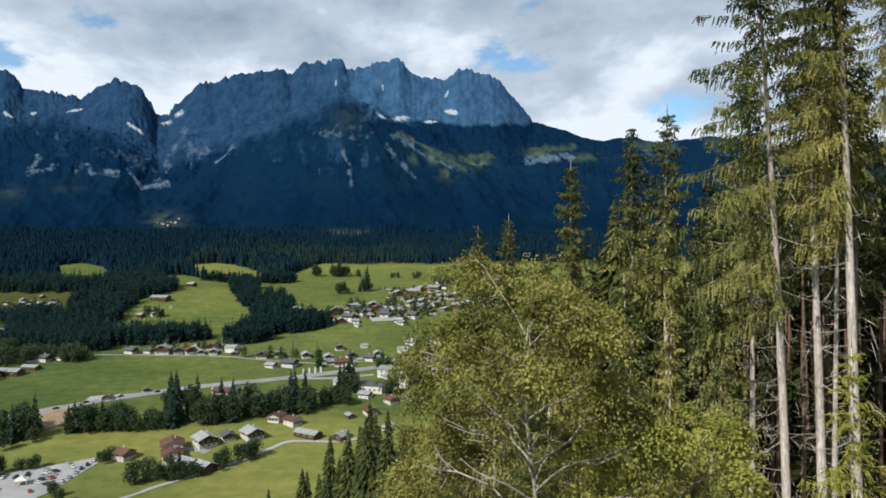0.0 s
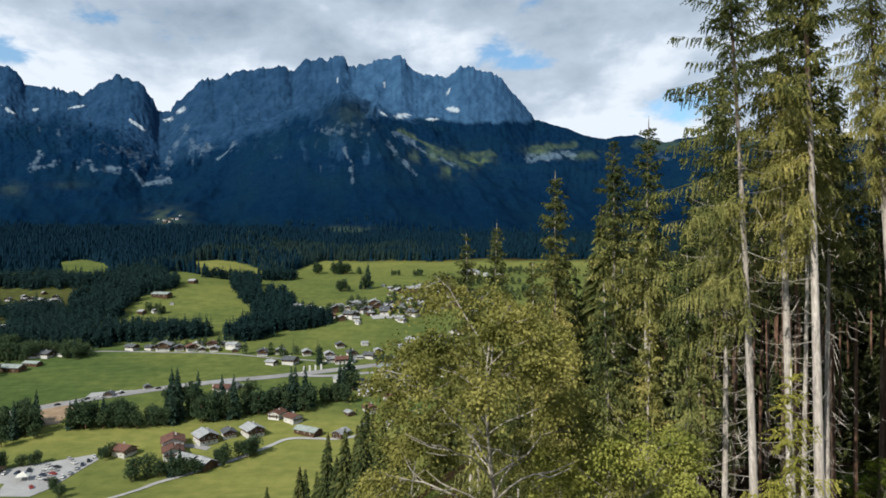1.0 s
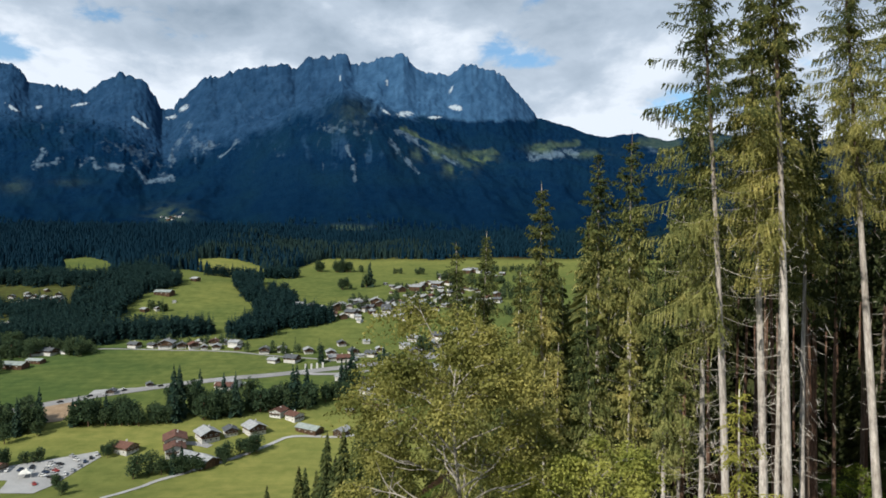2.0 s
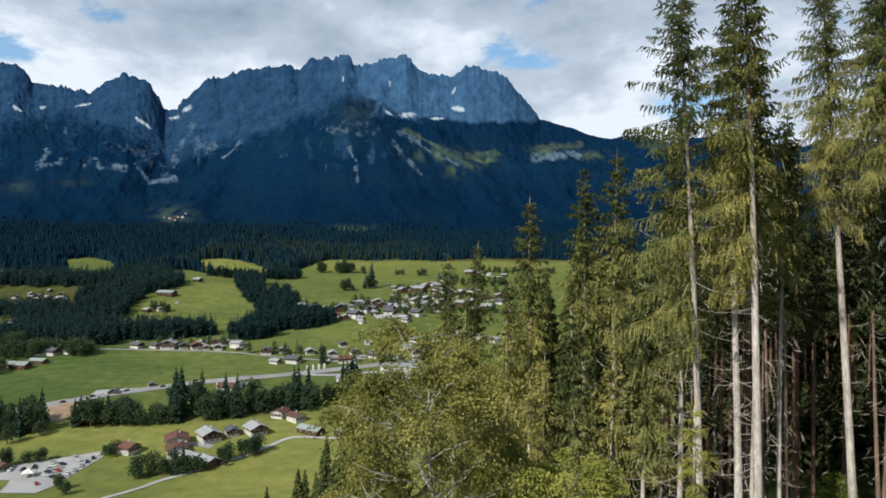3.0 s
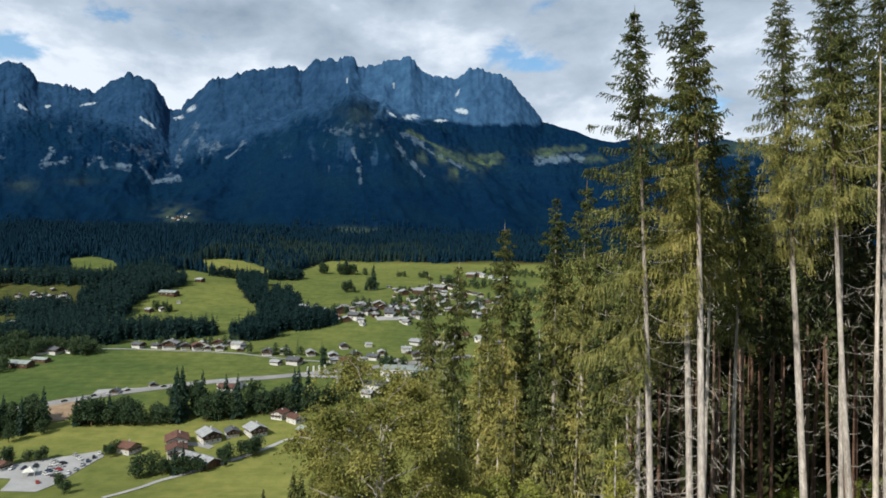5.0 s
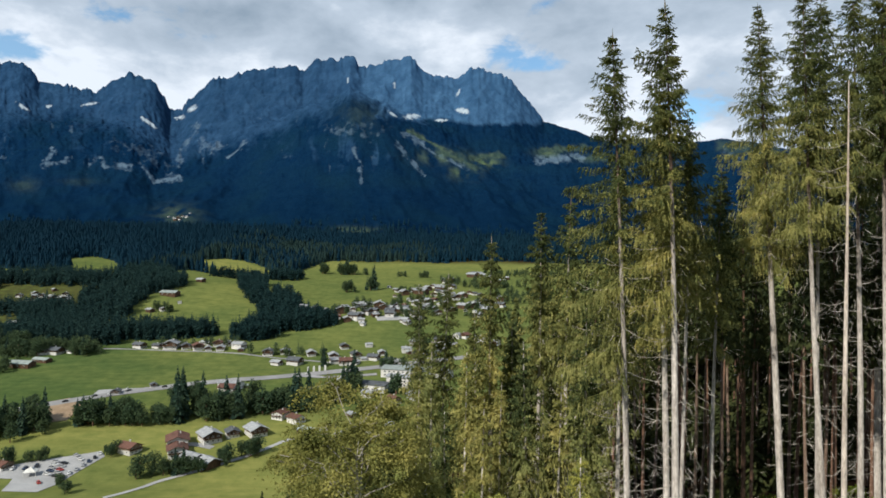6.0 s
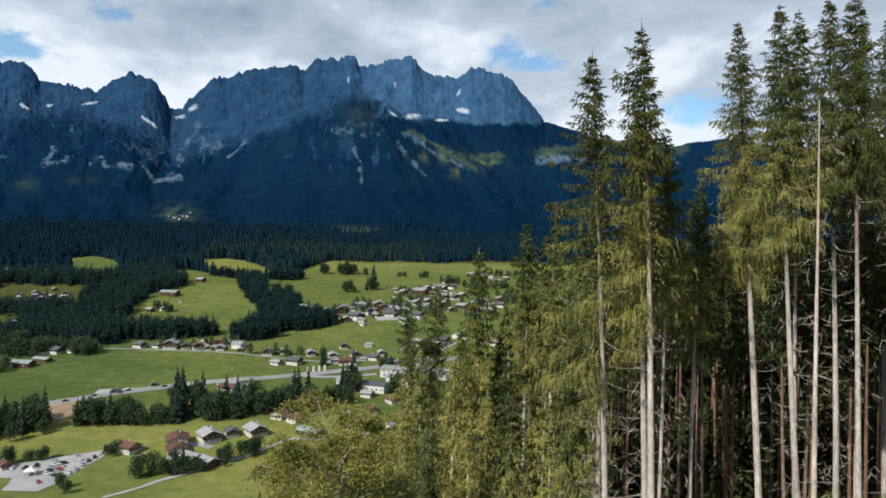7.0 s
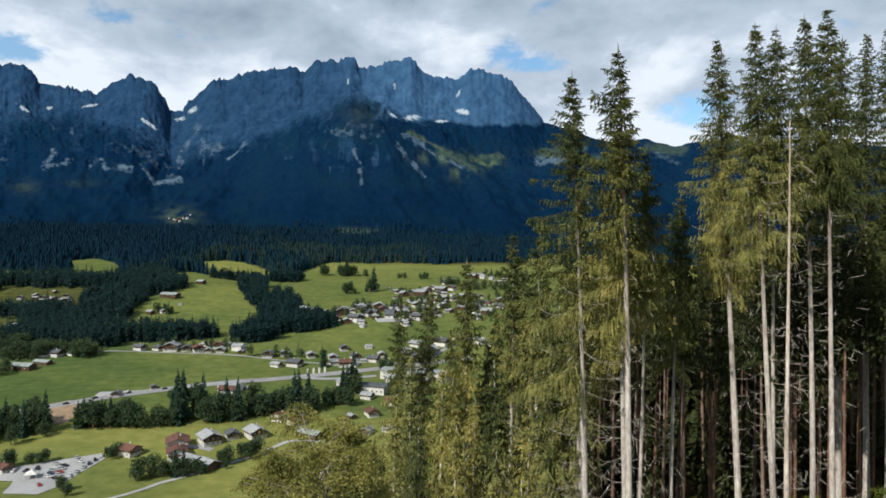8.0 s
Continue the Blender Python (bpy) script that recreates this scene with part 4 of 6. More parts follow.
def gable_solid(bm, w, l, z0, z1, ridge):
    """Walls with a gable at both ends."""
    a, b = w / 2, l / 2
    ends = []
    for y in (-b, b):
        ends.append([bm.verts.new(p) for p in ((-a, y, z0), (a, y, z0), (a, y, z1), (0, y, ridge), (-a, y, z1))])
    f, g = ends
    bm.faces.new(f), bm.faces.new(g[::-1])
    for i in range(5):
        j = (i + 1) % 5
        bm.faces.new((f[j], f[i], g[i], g[j]))


def roof_mesh(bm, w, l, eave, ridge, over, thick):
    a, b = w / 2 + over, l / 2 + over
    fall = (ridge - eave) / (w / 2)
    low = eave - fall * over
    for s in (1, -1):
        top = [(0, -b, ridge + thick), (s * a, -b, low + thick), (s * a, b, low + thick), (0, b, ridge + thick)]
        under = [(x, y, z - thick) for x, y, z in top]
        v = [bm.verts.new(p) for p in top + under]
        for f in ((0, 1, 2, 3), (7, 6, 5, 4), (0, 4, 5, 1), (1, 5, 6, 2), (2, 6, 7, 3)):
            bm.faces.new([v[i] for i in (f if s > 0 else f[::-1])])


def window(parent, x, y, z, w, h, face):
    """A window with a white frame and a dark pane on the wall that looks along face."""
    turn = {"front": 0, "back": 180, "right": 90, "left": -90}[face]
    bm = bmesh.new()
    for x0, x1, z0, z1 in ((-w / 2, w / 2, -h / 2, -h / 2 + 0.14), (-w / 2, w / 2, h / 2 - 0.14, h / 2), (-w / 2, -w / 2 + 0.14, -h / 2 + 0.14, h / 2 - 0.14),
                           (w / 2 - 0.14, w / 2, -h / 2 + 0.14, h / 2 - 0.14)):
        box(bm, x0, x1, -0.12, 0.0, z0, z1)
    ob = part("window", bm, FRAME_WHITE, parent)
    ob.matrix_local = pose(x, y, z, 0, 0, turn)
    boxed("pane", GLASS, ob, -w / 2 + 0.14, w / 2 - 0.14, -0.05, 0.0, -h / 2 + 0.14, h / 2 - 0.14)


def house(style, label, lower, upper, roof, w=12.0, l=14.0, eave=5.4, rise=2.6, over=1.3, balcony=True, chimney=True, split=2.9, full=True):
    """An alpine house with a low gable roof, windows on all sides and a timber balcony under the gable."""
    home = tagged(new("house"), label, "house")
    boxed("lower_wall", lower, home, -w / 2, w / 2, -l / 2, l / 2, -2.5, split, label="ground-floor walls")
    bm = bmesh.new()
    gable_solid(bm, w + 0.1, l + 0.1, split, eave, eave + rise)
    part("upper_wall", bm, upper, home, "upper walls under the gable")
    bm = bmesh.new()
    roof_mesh(bm, w, l, eave, eave + rise, over, 0.35)
    part("roof", bm, roof, home, "wide low gable roof")
    if chimney:
        boxed("chimney", PLASTER, home, 1.2, 2.0, 1.0, 1.9, eave + rise - 1.4, eave + rise + 1.2)
    for z in (1.45, split + 1.35):
        for k in (-1, 0, 1) if full else (-1, 1):
            window(home, k * w * 0.3, -l / 2 - 0.05, z, 1.4, 1.4, "front")
            if k and (full or z > split):
                window(home, w / 2 + 0.05, k * l * 0.27, z, 1.4, 1.4, "right")
                window(home, -w / 2 - 0.05, k * l * 0.27, z, 1.4, 1.4, "left")
    if balcony:
        deck = boxed("balcony", TIMBER, home, -w / 2, w / 2, -l / 2 - 1.2, -l / 2 - 0.05, split - 0.15, split)
        boxed("railing", TIMBER, deck, -w / 2, w / 2, -l / 2 - 1.25, -l / 2 - 1.17, split, split + 0.95)
    return home


def barn(label, walls, roof, w=11.0, l=24.0, eave=4.2, rise=2.4):
    home = tagged(new("barn"), label, "barn")
    bm = bmesh.new()
    gable_solid(bm, w, l, -2.0, eave, eave + rise)
    part("wall", bm, walls, home)
    bm = bmesh.new()
    roof_mesh(bm, w, l, eave, eave + rise, 0.9, 0.25)
    part("roof", bm, roof, home)
    boxed("gate", TIMBER, home, -1.8, 1.8, -l / 2 - 0.08, -l / 2 - 0.02, 0, 3.2)
    for k in (-1, 0, 1):
        window(home, w / 2 + 0.03, k * l * 0.3, 2.2, 1.6, 0.9, "right")
        window(home, -w / 2 - 0.03, k * l * 0.3, 2.2, 1.6, 0.9, "left")
    return home


def remote_house(label, lower, upper, roof, l=12.0, w=11.0, eave=5.2, rise=2.4):
    """A small village house: walls, gable, roof, chimney and a window on each side."""
    home = tagged(new("house"), label, "house")
    boxed("lower_wall", lower, home, -w / 2, w / 2, -l / 2, l / 2, -2.5, 2.8)
    bm = bmesh.new()
    gable_solid(bm, w + 0.1, l + 0.1, 2.8, eave, eave + rise)
    part("upper_wall", bm, upper, home)
    bm = bmesh.new()
    roof_mesh(bm, w, l, eave, eave + rise, 1.2, 0.35)
    part("roof", bm, roof, home)
    boxed("chimney", PLASTER, home, 1.2, 2.0, 1.0, 1.9, eave + rise - 1.4, eave + rise + 1.1)
    for x in (-3, 3):
        boxed("window", GLASS, home, x - 0.8, x + 0.8, -l / 2 - 0.06, -l / 2 - 0.01, 0.9, 2.3)
    for x in (-w / 2 - 0.06, w / 2 + 0.01):
        boxed("window", GLASS, home, x, x + 0.05, -1.0, 1.0, 0.9, 2.3)
    return home


KINDS = {
    "G": [house("G", "white plaster alpine house with a pale grey roof", PLASTER, TIMBER, ROOF_GREY),
          house("G", "white rendered house with a pale grey gable roof", PLASTER, PLASTER, ROOF_GREY, eave=5.8, rise=2.2, over=1.0)],
    "D": [house("D", "dark timber alpine house with a slate-grey roof", PLASTER, TIMBER, ROOF_DARK),
          house("D", "brown timber farmhouse with a weathered grey roof", TIMBER, TIMBER, ROOF_GREY, l=17.0, over=1.6)],
    "R": [house("R", "white and timber alpine house with a red-brown roof", PLASTER, TIMBER_PALE, ROOF_RED),
          house("R", "white house with a red-brown tiled roof", PLASTER, PLASTER, ROOF_RED, eave=5.6, rise=2.3)],
    "B": [barn("brown timber barn with a pale grey roof", TIMBER, ROOF_GREY, 11.0, 14.0)],
    "S": [barn("long dark timber barn with a grey-green sheet roof", TIMBER, ROOF_GREEN)],
}
KINDS_FAR = {
    "G": [house("G", "white and timber alpine house with a pale grey roof", PLASTER, TIMBER, ROOF_GREY, full=False),
          house("G", "white rendered house with a pale grey low roof", PLASTER, PLASTER, ROOF_GREY, eave=6.2, rise=2.2, over=1.0, full=False)],
    "D": [house("D", "dark timber village house with a slate-grey roof", PLASTER, TIMBER, ROOF_DARK, full=False),
          house("D", "white and dark timber house with a weathered roof", PLASTER, TIMBER, ROOF_GREY, l=16.0, over=1.6, full=False)],
    "R": [house("R", "white and timber village house with a red-brown roof", PLASTER, TIMBER, ROOF_RED, full=False)],
}
KINDS_REMOTE = {
    "G": [remote_house("white and timber village house with a pale grey roof", PLASTER, TIMBER, ROOF_GREY), remote_house("white village house with a pale grey roof", PLASTER, PLASTER, ROOF_GREY, 10.0)],
    "D": [remote_house("dark timber village house with a dark roof", PLASTER, TIMBER, ROOF_DARK), remote_house("brown timber village house with a weathered roof", TIMBER, TIMBER, ROOF_GREY, 14.0)],
    "R": [remote_house("white and timber village house with a red-brown low roof", PLASTER, TIMBER, ROOF_RED)],
}
placed = set()


def stand_house(proto, x, y, turn, size):
    m = pose(x, y, ground_z(x, y), 0, 0, turn) @ Matrix.Scale(size, 4)
    if proto.name in placed:
        ob = copy_thing(proto, m)
    else:
        placed.add(proto.name)
        ob = proto
        ob.matrix_basis = m
    tagged(ob, group="houses in the valley")


def settle(seed, homes, neighbours=0):
    """Houses of one settlement: place, breadth, kind and turn; in the villages each has neighbours across the lane."""
    rng = random.Random(seed)
    for x, y, wide, style, turn in homes:
        style = "D" if style in "RG" and y > 560 and rng.random() < 0.45 else style
        kinds = (KINDS if y < 560 or style in "BS" else KINDS_FAR if y < 690 else KINDS_REMOTE)[style]
        size = wide / {"B": 12.5, "S": 15.0}.get(style, 17.0 if y < 560 else 12.5)
        stand_house(rng.choice(kinds), x, y, turn + rng.uniform(-6, 6), size)
        for _ in range(neighbours):
            side, deep = rng.choice((-1, 1)) * rng.uniform(11, 17), rng.choice((-1, 1)) * rng.uniform(14, 30)
            kinds = KINDS_REMOTE if y >= 690 else KINDS_FAR
            stand_house(rng.choice(kinds["D"] + kinds["G"] + kinds["R"]), x + side, y + deep, turn + rng.choice((0, 90)) + rng.uniform(-8, 8), size * rng.uniform(0.65, 0.95))


# hamlet below the slope
settle(70, ((-194, 387, 13, "R", 70), (-168, 396, 17, "R", 25), (-163, 384, 15, "R", 20), (-151, 405, 16, "G", 35), (-149, 374, 11, "B", 55), (-138, 369, 12, "B", 50), (-139, 413, 11, "D", 30),
             (-124, 415, 16, "G", 40), (-103, 438, 12, "R", 55), (-116, 445, 12, "R", -20), (-88, 417, 11, "S", 65), (-66, 413, 10, "D", -20), (-51, 424, 10, "G", -15), (-37, 430, 9, "G", -20),
             (-253, 358, 13, "R", 70)), 0)
# houses along the stream
settle(71, ((-66, 451, 12, "D", 35), (-52, 457, 15, "R", 30), (-39, 481, 15, "R", 35), (-23, 489, 13, "G", 30), (-257, 488, 13, "D", 10), (-236, 506, 11, "D", 30), (-171, 494, 14, "R", 80),
             (-160, 506, 9, "S", 70), (-130, 497, 12, "G", 20), (-19, 513, 12, "S", 60), (-60, 493, 11, "G", 70)), 0)
# farms by the lane
settle(72, ((-379, 556, 18, "S", 80), (-370, 571, 13, "S", 80), (-386, 596, 8, "D", 30), (-374, 597, 10, "D", 70), (-361, 600, 9, "D", 70), (-307, 625, 11, "G", 70), (-289, 625, 9, "G", 70),
             (-275, 625, 13, "G", 10), (-260, 624, 11, "D", 20), (-247, 622, 10, "R", 30), (-236, 620, 10, "R", 20), (-224, 621, 12, "R", 10), (-221, 638, 11, "G", 30), (-203, 618, 7, "B", 20),
             (-173, 608, 12, "D", 15), (-158, 614, 13, "D", 10), (-155, 574, 11, "D", 70), (-139, 577, 13, "D", 75), (-131, 608, 13, "D", 20), (-246, 640, 10, "D", 80), (-232, 636, 11, "R", 15), (-208, 628, 10, "G", 70), (-283, 636, 9, "D", 20)), 0)
# houses by the main road
settle(73, ((-108, 600, 13, "R", 15), (-87, 604, 11, "G", 20), (-69, 597, 11, "G", 70), (-63, 614, 11, "D", 15), (-52, 585, 11, "G", 75), (-28, 607, 12, "D", 15), (-31, 655, 15, "D", 60),
             (-5, 664, 15, "G", 60), (-38, 622, 9, "S", 20)), 2)
# upper village
settle(74, ((-161, 758, 11, "D", 20), (-145, 748, 11, "G", 10), (-128, 748, 12, "D", 20), (-114, 752, 9, "G", 10), (-108, 730, 14, "D", 70), (-100, 762, 11, "D", 40), (-85, 776, 15, "D", 10),
             (-88, 752, 11, "G", 70), (-66, 790, 14, "D", 20), (-69, 757, 13, "R", 75), (-50, 764, 12, "R", 20), (-36, 757, 14, "D", 60), (-42, 836, 15, "G", 20), (-13, 784, 11, "D", 20),
             (-28, 812, 11, "G", 60)), 3)
# upper village
settle(75, ((-54, 870, 11, "G", 60), (-65, 916, 13, "D", 20), (-40, 922, 16, "D", 60), (-22, 912, 13, "R", 20), (-12, 958, 15, "R", 60), (-19, 872, 12, "R", 40), (-5, 838, 12, "D", 20),
             (-80, 948, 8, "B", 60), (-33, 958, 12, "R", 30), (9, 886, 13, "G", 20), (19, 828, 12, "D", 50), (30, 934, 12, "R", 10)), 2)
# upper village
settle(76, ((39, 1103, 14, "D", 60), (58, 1106, 16, "G", 60), (81, 1062, 11, "S", 60), (43, 859, 14, "G", 20), (52, 806, 14, "D", 60), (35, 835, 10, "R", 20), (36, 673, 12, "G", 60),
             (5, 1047, 11, "D", 20), (60, 870, 12, "R", 20), (70, 845, 12, "G", 60), (20, 905, 12, "R", 20)), 2)
# hamlet in the west
settle(77, ((-524, 774, 9, "G", 20), (-507, 773, 9, "D", 30), (-499, 786, 9, "G", 60), (-491, 800, 9, "D", 20), (-481, 790, 10, "G", 40), (-474, 774, 8, "R", 20), (-500, 756, 9, "G", 70),
             (-479, 690, 10, "G", 70), (-485, 782, 9, "D", 60), (-515, 790, 9, "D", 20), (-530, 800, 9, "G", 50), (-545, 792, 8, "G", 15)), 1)
# farm on the rise
settle(78, ((-365, 820, 20, "S", 80), (-340, 792, 8, "G", 20), (-347, 762, 9, "G", 40), (-360, 756, 8, "D", 60), (-362, 914, 10, "G", 70), (-201, 772, 9, "D", 10)), 0)


def alpine_hamlet():
    """A few houses on the clearing high on the wooded slope."""
    rng = random.Random(79)
    steps = np.linspace(0, 0.6, 600)
    for u, t in ((-0.452, 0.050), (-0.445, 0.0485), (-0.437, 0.049), (-0.430, 0.0505), (-0.423, 0.050), (-0.441, 0.0455), (-0.418, 0.056), (-0.434, 0.046)):
        s = steps[np.argmin(np.abs(mountain_surface(np.full(600, u), steps)[0] - t))]
        y = FOOT_Y + s * (RIDGE_Y - FOOT_Y)
        z = EYE_Z + float(mountain_surface(np.array([u]), np.array([s]))[0][0]) * y
        home = copy_thing(rng.choice(KINDS_REMOTE["G"] + KINDS_REMOTE["D"]), pose(u * y, y, z, 0, 0, rng.uniform(0, 90)))
        tagged(home, group="houses in the valley")


alpine_hamlet()


def hall(x, y, turn, w, l, h, label, walls, roof, slope=1.2):
    """A large low building with rows of windows and a shallow roof."""
    foot = ground_z(x, y)
    home = tagged(new("hall"), label, "hall")
    home.matrix_world = pose(x, y, foot, 0, 0, turn)
    bm = bmesh.new()
    gable_solid(bm, w, l, -2.5, h, h + slope)
    part("wall", bm, walls, home)
    bm = bmesh.new()
    roof_mesh(bm, w, l, h, h + slope, 0.8, 0.4)
    part("roof", bm, roof, home)
    for z in np.arange(1.7, h - 0.8, 2.9):
        for k in range(int(l / 4)):
            window(home, w / 2 + 0.03, -l / 2 + 2.2 + k * 4, z, 2.0, 1.4, "right")
            window(home, -w / 2 - 0.03, -l / 2 + 2.2 + k * 4, z, 2.0, 1.4, "left")
    return home


hall(-58, 510, 72, 15, 26, 5.0, "white commercial hall with a dark low roof", PLASTER, ROOF_DARK)
hall(-33, 548, 78, 22, 42, 6.5, "large commercial hall with a grey-green sheet roof", PLASTER, ROOF_GREEN)
hall(-36, 520, 75, 13, 22, 8.0, "white apartment building with a shallow grey roof", PLASTER, ROOF_GREY)
hall(-4, 545, 60, 12, 18, 6.0, "white building with a grey roof by the road", PLASTER, ROOF_GREY)
hall(-82, 522, 60, 8, 14, 4.0, "low white shed with a pale roof", PLASTER, ROOF_GREY)
hall(-172, 503, 74, 10, 18, 4.5, "low shop with white walls and a pale roof", PLASTER, ROOF_GREY)


def white_pylon(x, y):
    z = ground_z(x, y)
    ob = tagged(new("advertising_pillar"), "slim white advertising pillar beside the road", "pillar", "pillars by the road")
    ob.matrix_world = pose(x, y, z, 0, 0, 15)
    boxed("plinth", GRAVEL, ob, -0.6, 0.6, -0.6, 0.6, -0.5, 0.3)
    boxed("panel", FRAME_WHITE, ob, -0.8, 0.8, -0.2, 0.2, 0.3, 5.0, label="plain white panel")


for k in range(4):
    white_pylon(-121 + 4.6 * k, 552 + 2.0 * k)


# ---- parked cars ----
def car(label, paint):
    ob = tagged(new("car"), label, "car", "parked cars")
    bm = bmesh.new()
    side = ((-2.15, 0.35), (-2.2, 0.75), (-1.9, 0.95), (-1.0, 1.0), (2.0, 0.95), (2.15, 0.7), (2.1, 0.35))
    a, b = ([bm.verts.new((y * 0.86, x, z)) for x, z in side] for y in (-1, 1))
    bm.faces.new(a[::-1]), bm.faces.new(b)
    for i in range(len(side)):
        j = (i + 1) % len(side)
        bm.faces.new((a[i], a[j], b[j], b[i]))
    bmesh.ops.recalc_face_normals(bm, faces=bm.faces[:])
    body = part("body", bm, paint, ob)
    bm = bmesh.new()
    box(bm, -0.72, 0.72, -0.95, 1.75, 0.96, 1.42)
    for v in bm.verts:
        if v.co.z > 1.3:
            v.co.x *= 0.85
            v.co.y = 0.4 + (v.co.y - 0.4) * 0.72
    part("cabin", bm, GLASS, ob, "dark glass cabin")
    bm = bmesh.new()
    box(bm, -0.60, 0.60, -0.52, 1.32, 1.42, 1.47)
    part("roof", bm, paint, ob)
    for x in (-0.78, 0.78):
        for y in (-1.35, 1.35):
            bm = bmesh.new()
            bmesh.ops.create_cone(bm, cap_ends=True, segments=12, radius1=0.33, radius2=0.33, depth=0.22, matrix=pose(x, y, 0.33, 0, 90, 0))
            part("wheel", bm, TYRE, ob, "black tyre")
    return ob


TYRE = surface("tyre_rubber", (0.012, 0.012, 0.013), (0.03, 0.03, 0.03), 1, 8)
PAINTS = [surface(name, tuple(c * 0.85 for c in colour), colour, 1.0, 4.0, rough=0.3, strength=0.0, spread=0.1) for name, colour in (
    ("white_car_paint", (0.72, 0.73, 0.74)), ("dark_blue_car_paint", (0.03, 0.05, 0.10)), ("black_car_paint", (0.02, 0.02, 0.023)),
    ("silver_car_paint", (0.42, 0.43, 0.45)), ("red_car_paint", (0.35, 0.04, 0.03)))]
CARS = [car(label, paint) for label, paint in zip(("white parked car on gravel", "dark blue parked car on gravel", "black parked car on gravel", "silver-grey parked car on gravel", "small red parked car on gravel"), PAINTS)]


def park():
    rng, used = random.Random(3), set()
    spots = [(-228 + 1.5 * k, 368 - 4.4 * k, 75) for k in range(5)] + [(-222 + 1.4 * k, 366 - 4.3 * k, 75) for k in range(5)]
    spots += [(-209.5 - 0.25 * k, 381 - 5.6 * k, 30) for k in range(7)] + [(-246 + 6 * k, 357 + 1.0 * k, 10) for k in range(3)]
    spots += [(-222, 378, 55), (-216, 372, 60), (-236, 362, 20), (-269, 480, -38), (-259, 484, -60), (-284, 467, -55), (-120, 545.5, -70), (-226, 504.5, -65), (-250, 494, -30), (-252, 497, 40)]
    for x, y, turn in spots:
        k = rng.choice((0, 0, 0, 1, 2, 2, 3, 3, 3)) if rng.random() < 0.93 else 4
        m = pose(x + rng.uniform(-0.4, 0.4), y + rng.uniform(-0.4, 0.4), ground_z(x, y) + 0.3, 0, 0, turn + rng.uniform(-5, 5))
        if k in used:
            copy_thing(CARS[k], m)
        else:
            used.add(k)
            CARS[k].matrix_basis = m
    m = pose(-220, 340, ground_z(-220, 340) + 0.3, 0, 0, 40)
    if 4 in used:
        copy_thing(CARS[4], m)
    else:
        CARS[4].matrix_basis = m


park()


def party_tent(x, y, turn):
    """A white canvas tent with a peaked roof on four posts."""
    ob = tagged(new("party_tent"), "white peaked canvas tent on the gravel car park", "tent")
    ob.matrix_world = pose(x, y, ground_z(x, y) + 0.28, 0, 0, turn)
    for sx in (-3, 3):
        for sy in (-3, 3):
            boxed("post", FRAME_WHITE, ob, sx - 0.08, sx + 0.08, sy - 0.08, sy + 0.08, 0, 2.4)
    bm = bmesh.new()
    rings = [[bm.verts.new((r * sx, r * sy, z)) for sx, sy in ((-1, -1), (1, -1), (1, 1), (-1, 1))] for r, z in ((3.2, 2.3), (3.2, 2.6), (1.5, 3.5), (0.15, 5.0))]
    for a, b in zip(rings, rings[1:]):
        for k in range(4):
            bm.faces.new((a[k], a[(k + 1) % 4], b[(k + 1) % 4], b[k]))
    bm.faces.new(rings[-1])
    part("canopy", bm, FRAME_WHITE, ob, "white canvas roof")


party_tent(-231, 350, 20)


# ---- trees in the valley ----
def round_crown(seed, tall, wide, count, leaf):
    """A lumpy broadleaf crown of many small leaf clusters with gaps."""
    rng = np.random.default_rng(seed)
    lumps = rng.normal(size=(26, 3))
    lumps = unit(lumps) * rng.uniform(0.35, 0.95, (26, 1)) * np.array((wide, wide, tall * 0.40)) + np.array((0, 0, tall * 0.50))
    pick = rng.integers(0, 26, count)
    out = unit(rng.normal(size=(count, 3)))
    place = lumps[pick] + out * np.array((wide * 0.36, wide * 0.36, tall * 0.13)) * rng.uniform(0.7, 1.1, (count, 1))
    place[:, 2] = np.maximum(place[:, 2], tall * 0.03)
    way = unit(out + rng.normal(size=(count, 3)) * 0.6 + np.array((0, 0, -0.2)))
    return blades(place, way, leaf * rng.uniform(0.6, 1.4, count), leaf * rng.uniform(0.3, 0.5, count), rng)


def cone_crown(seed, tall, wide, tiers, arms, base=0.06, broad=0.26):
    """A spruce seen from afar: tiers of drooping, ragged boughs."""
    rng = np.random.default_rng(seed)
    n = tiers * arms
    q = np.repeat((np.arange(tiers) + 0.5) / tiers, arms) + rng.normal(size=n) * (0.012 if broad > 0.2 else 0.03)
    a = rng.uniform(0, 6.283, n)
    r = wide * (1 - q) ** 0.85 * rng.uniform(0.6, 1.15, n) + 0.12 * wide * (1 - q)
    h = tall * (base + (1 - base) * q)
    start = np.stack((np.cos(a) * r * 0.05, np.sin(a) * r * 0.05, h + 0.10 * r), -1)
    way = unit(np.stack((np.cos(a), np.sin(a), -0.45 - rng.uniform(0, 0.3, n)), -1))
    cone = blades(start, way, r * 1.1 + 0.2, broad * r + 0.10, rng)
    leader = blades(np.array([[0, 0, tall * 0.93]]), np.array([[0, 0, 1.0]]), np.array([tall * 0.07]), np.array([0.12]), rng)
    return np.concatenate((cone, leader))


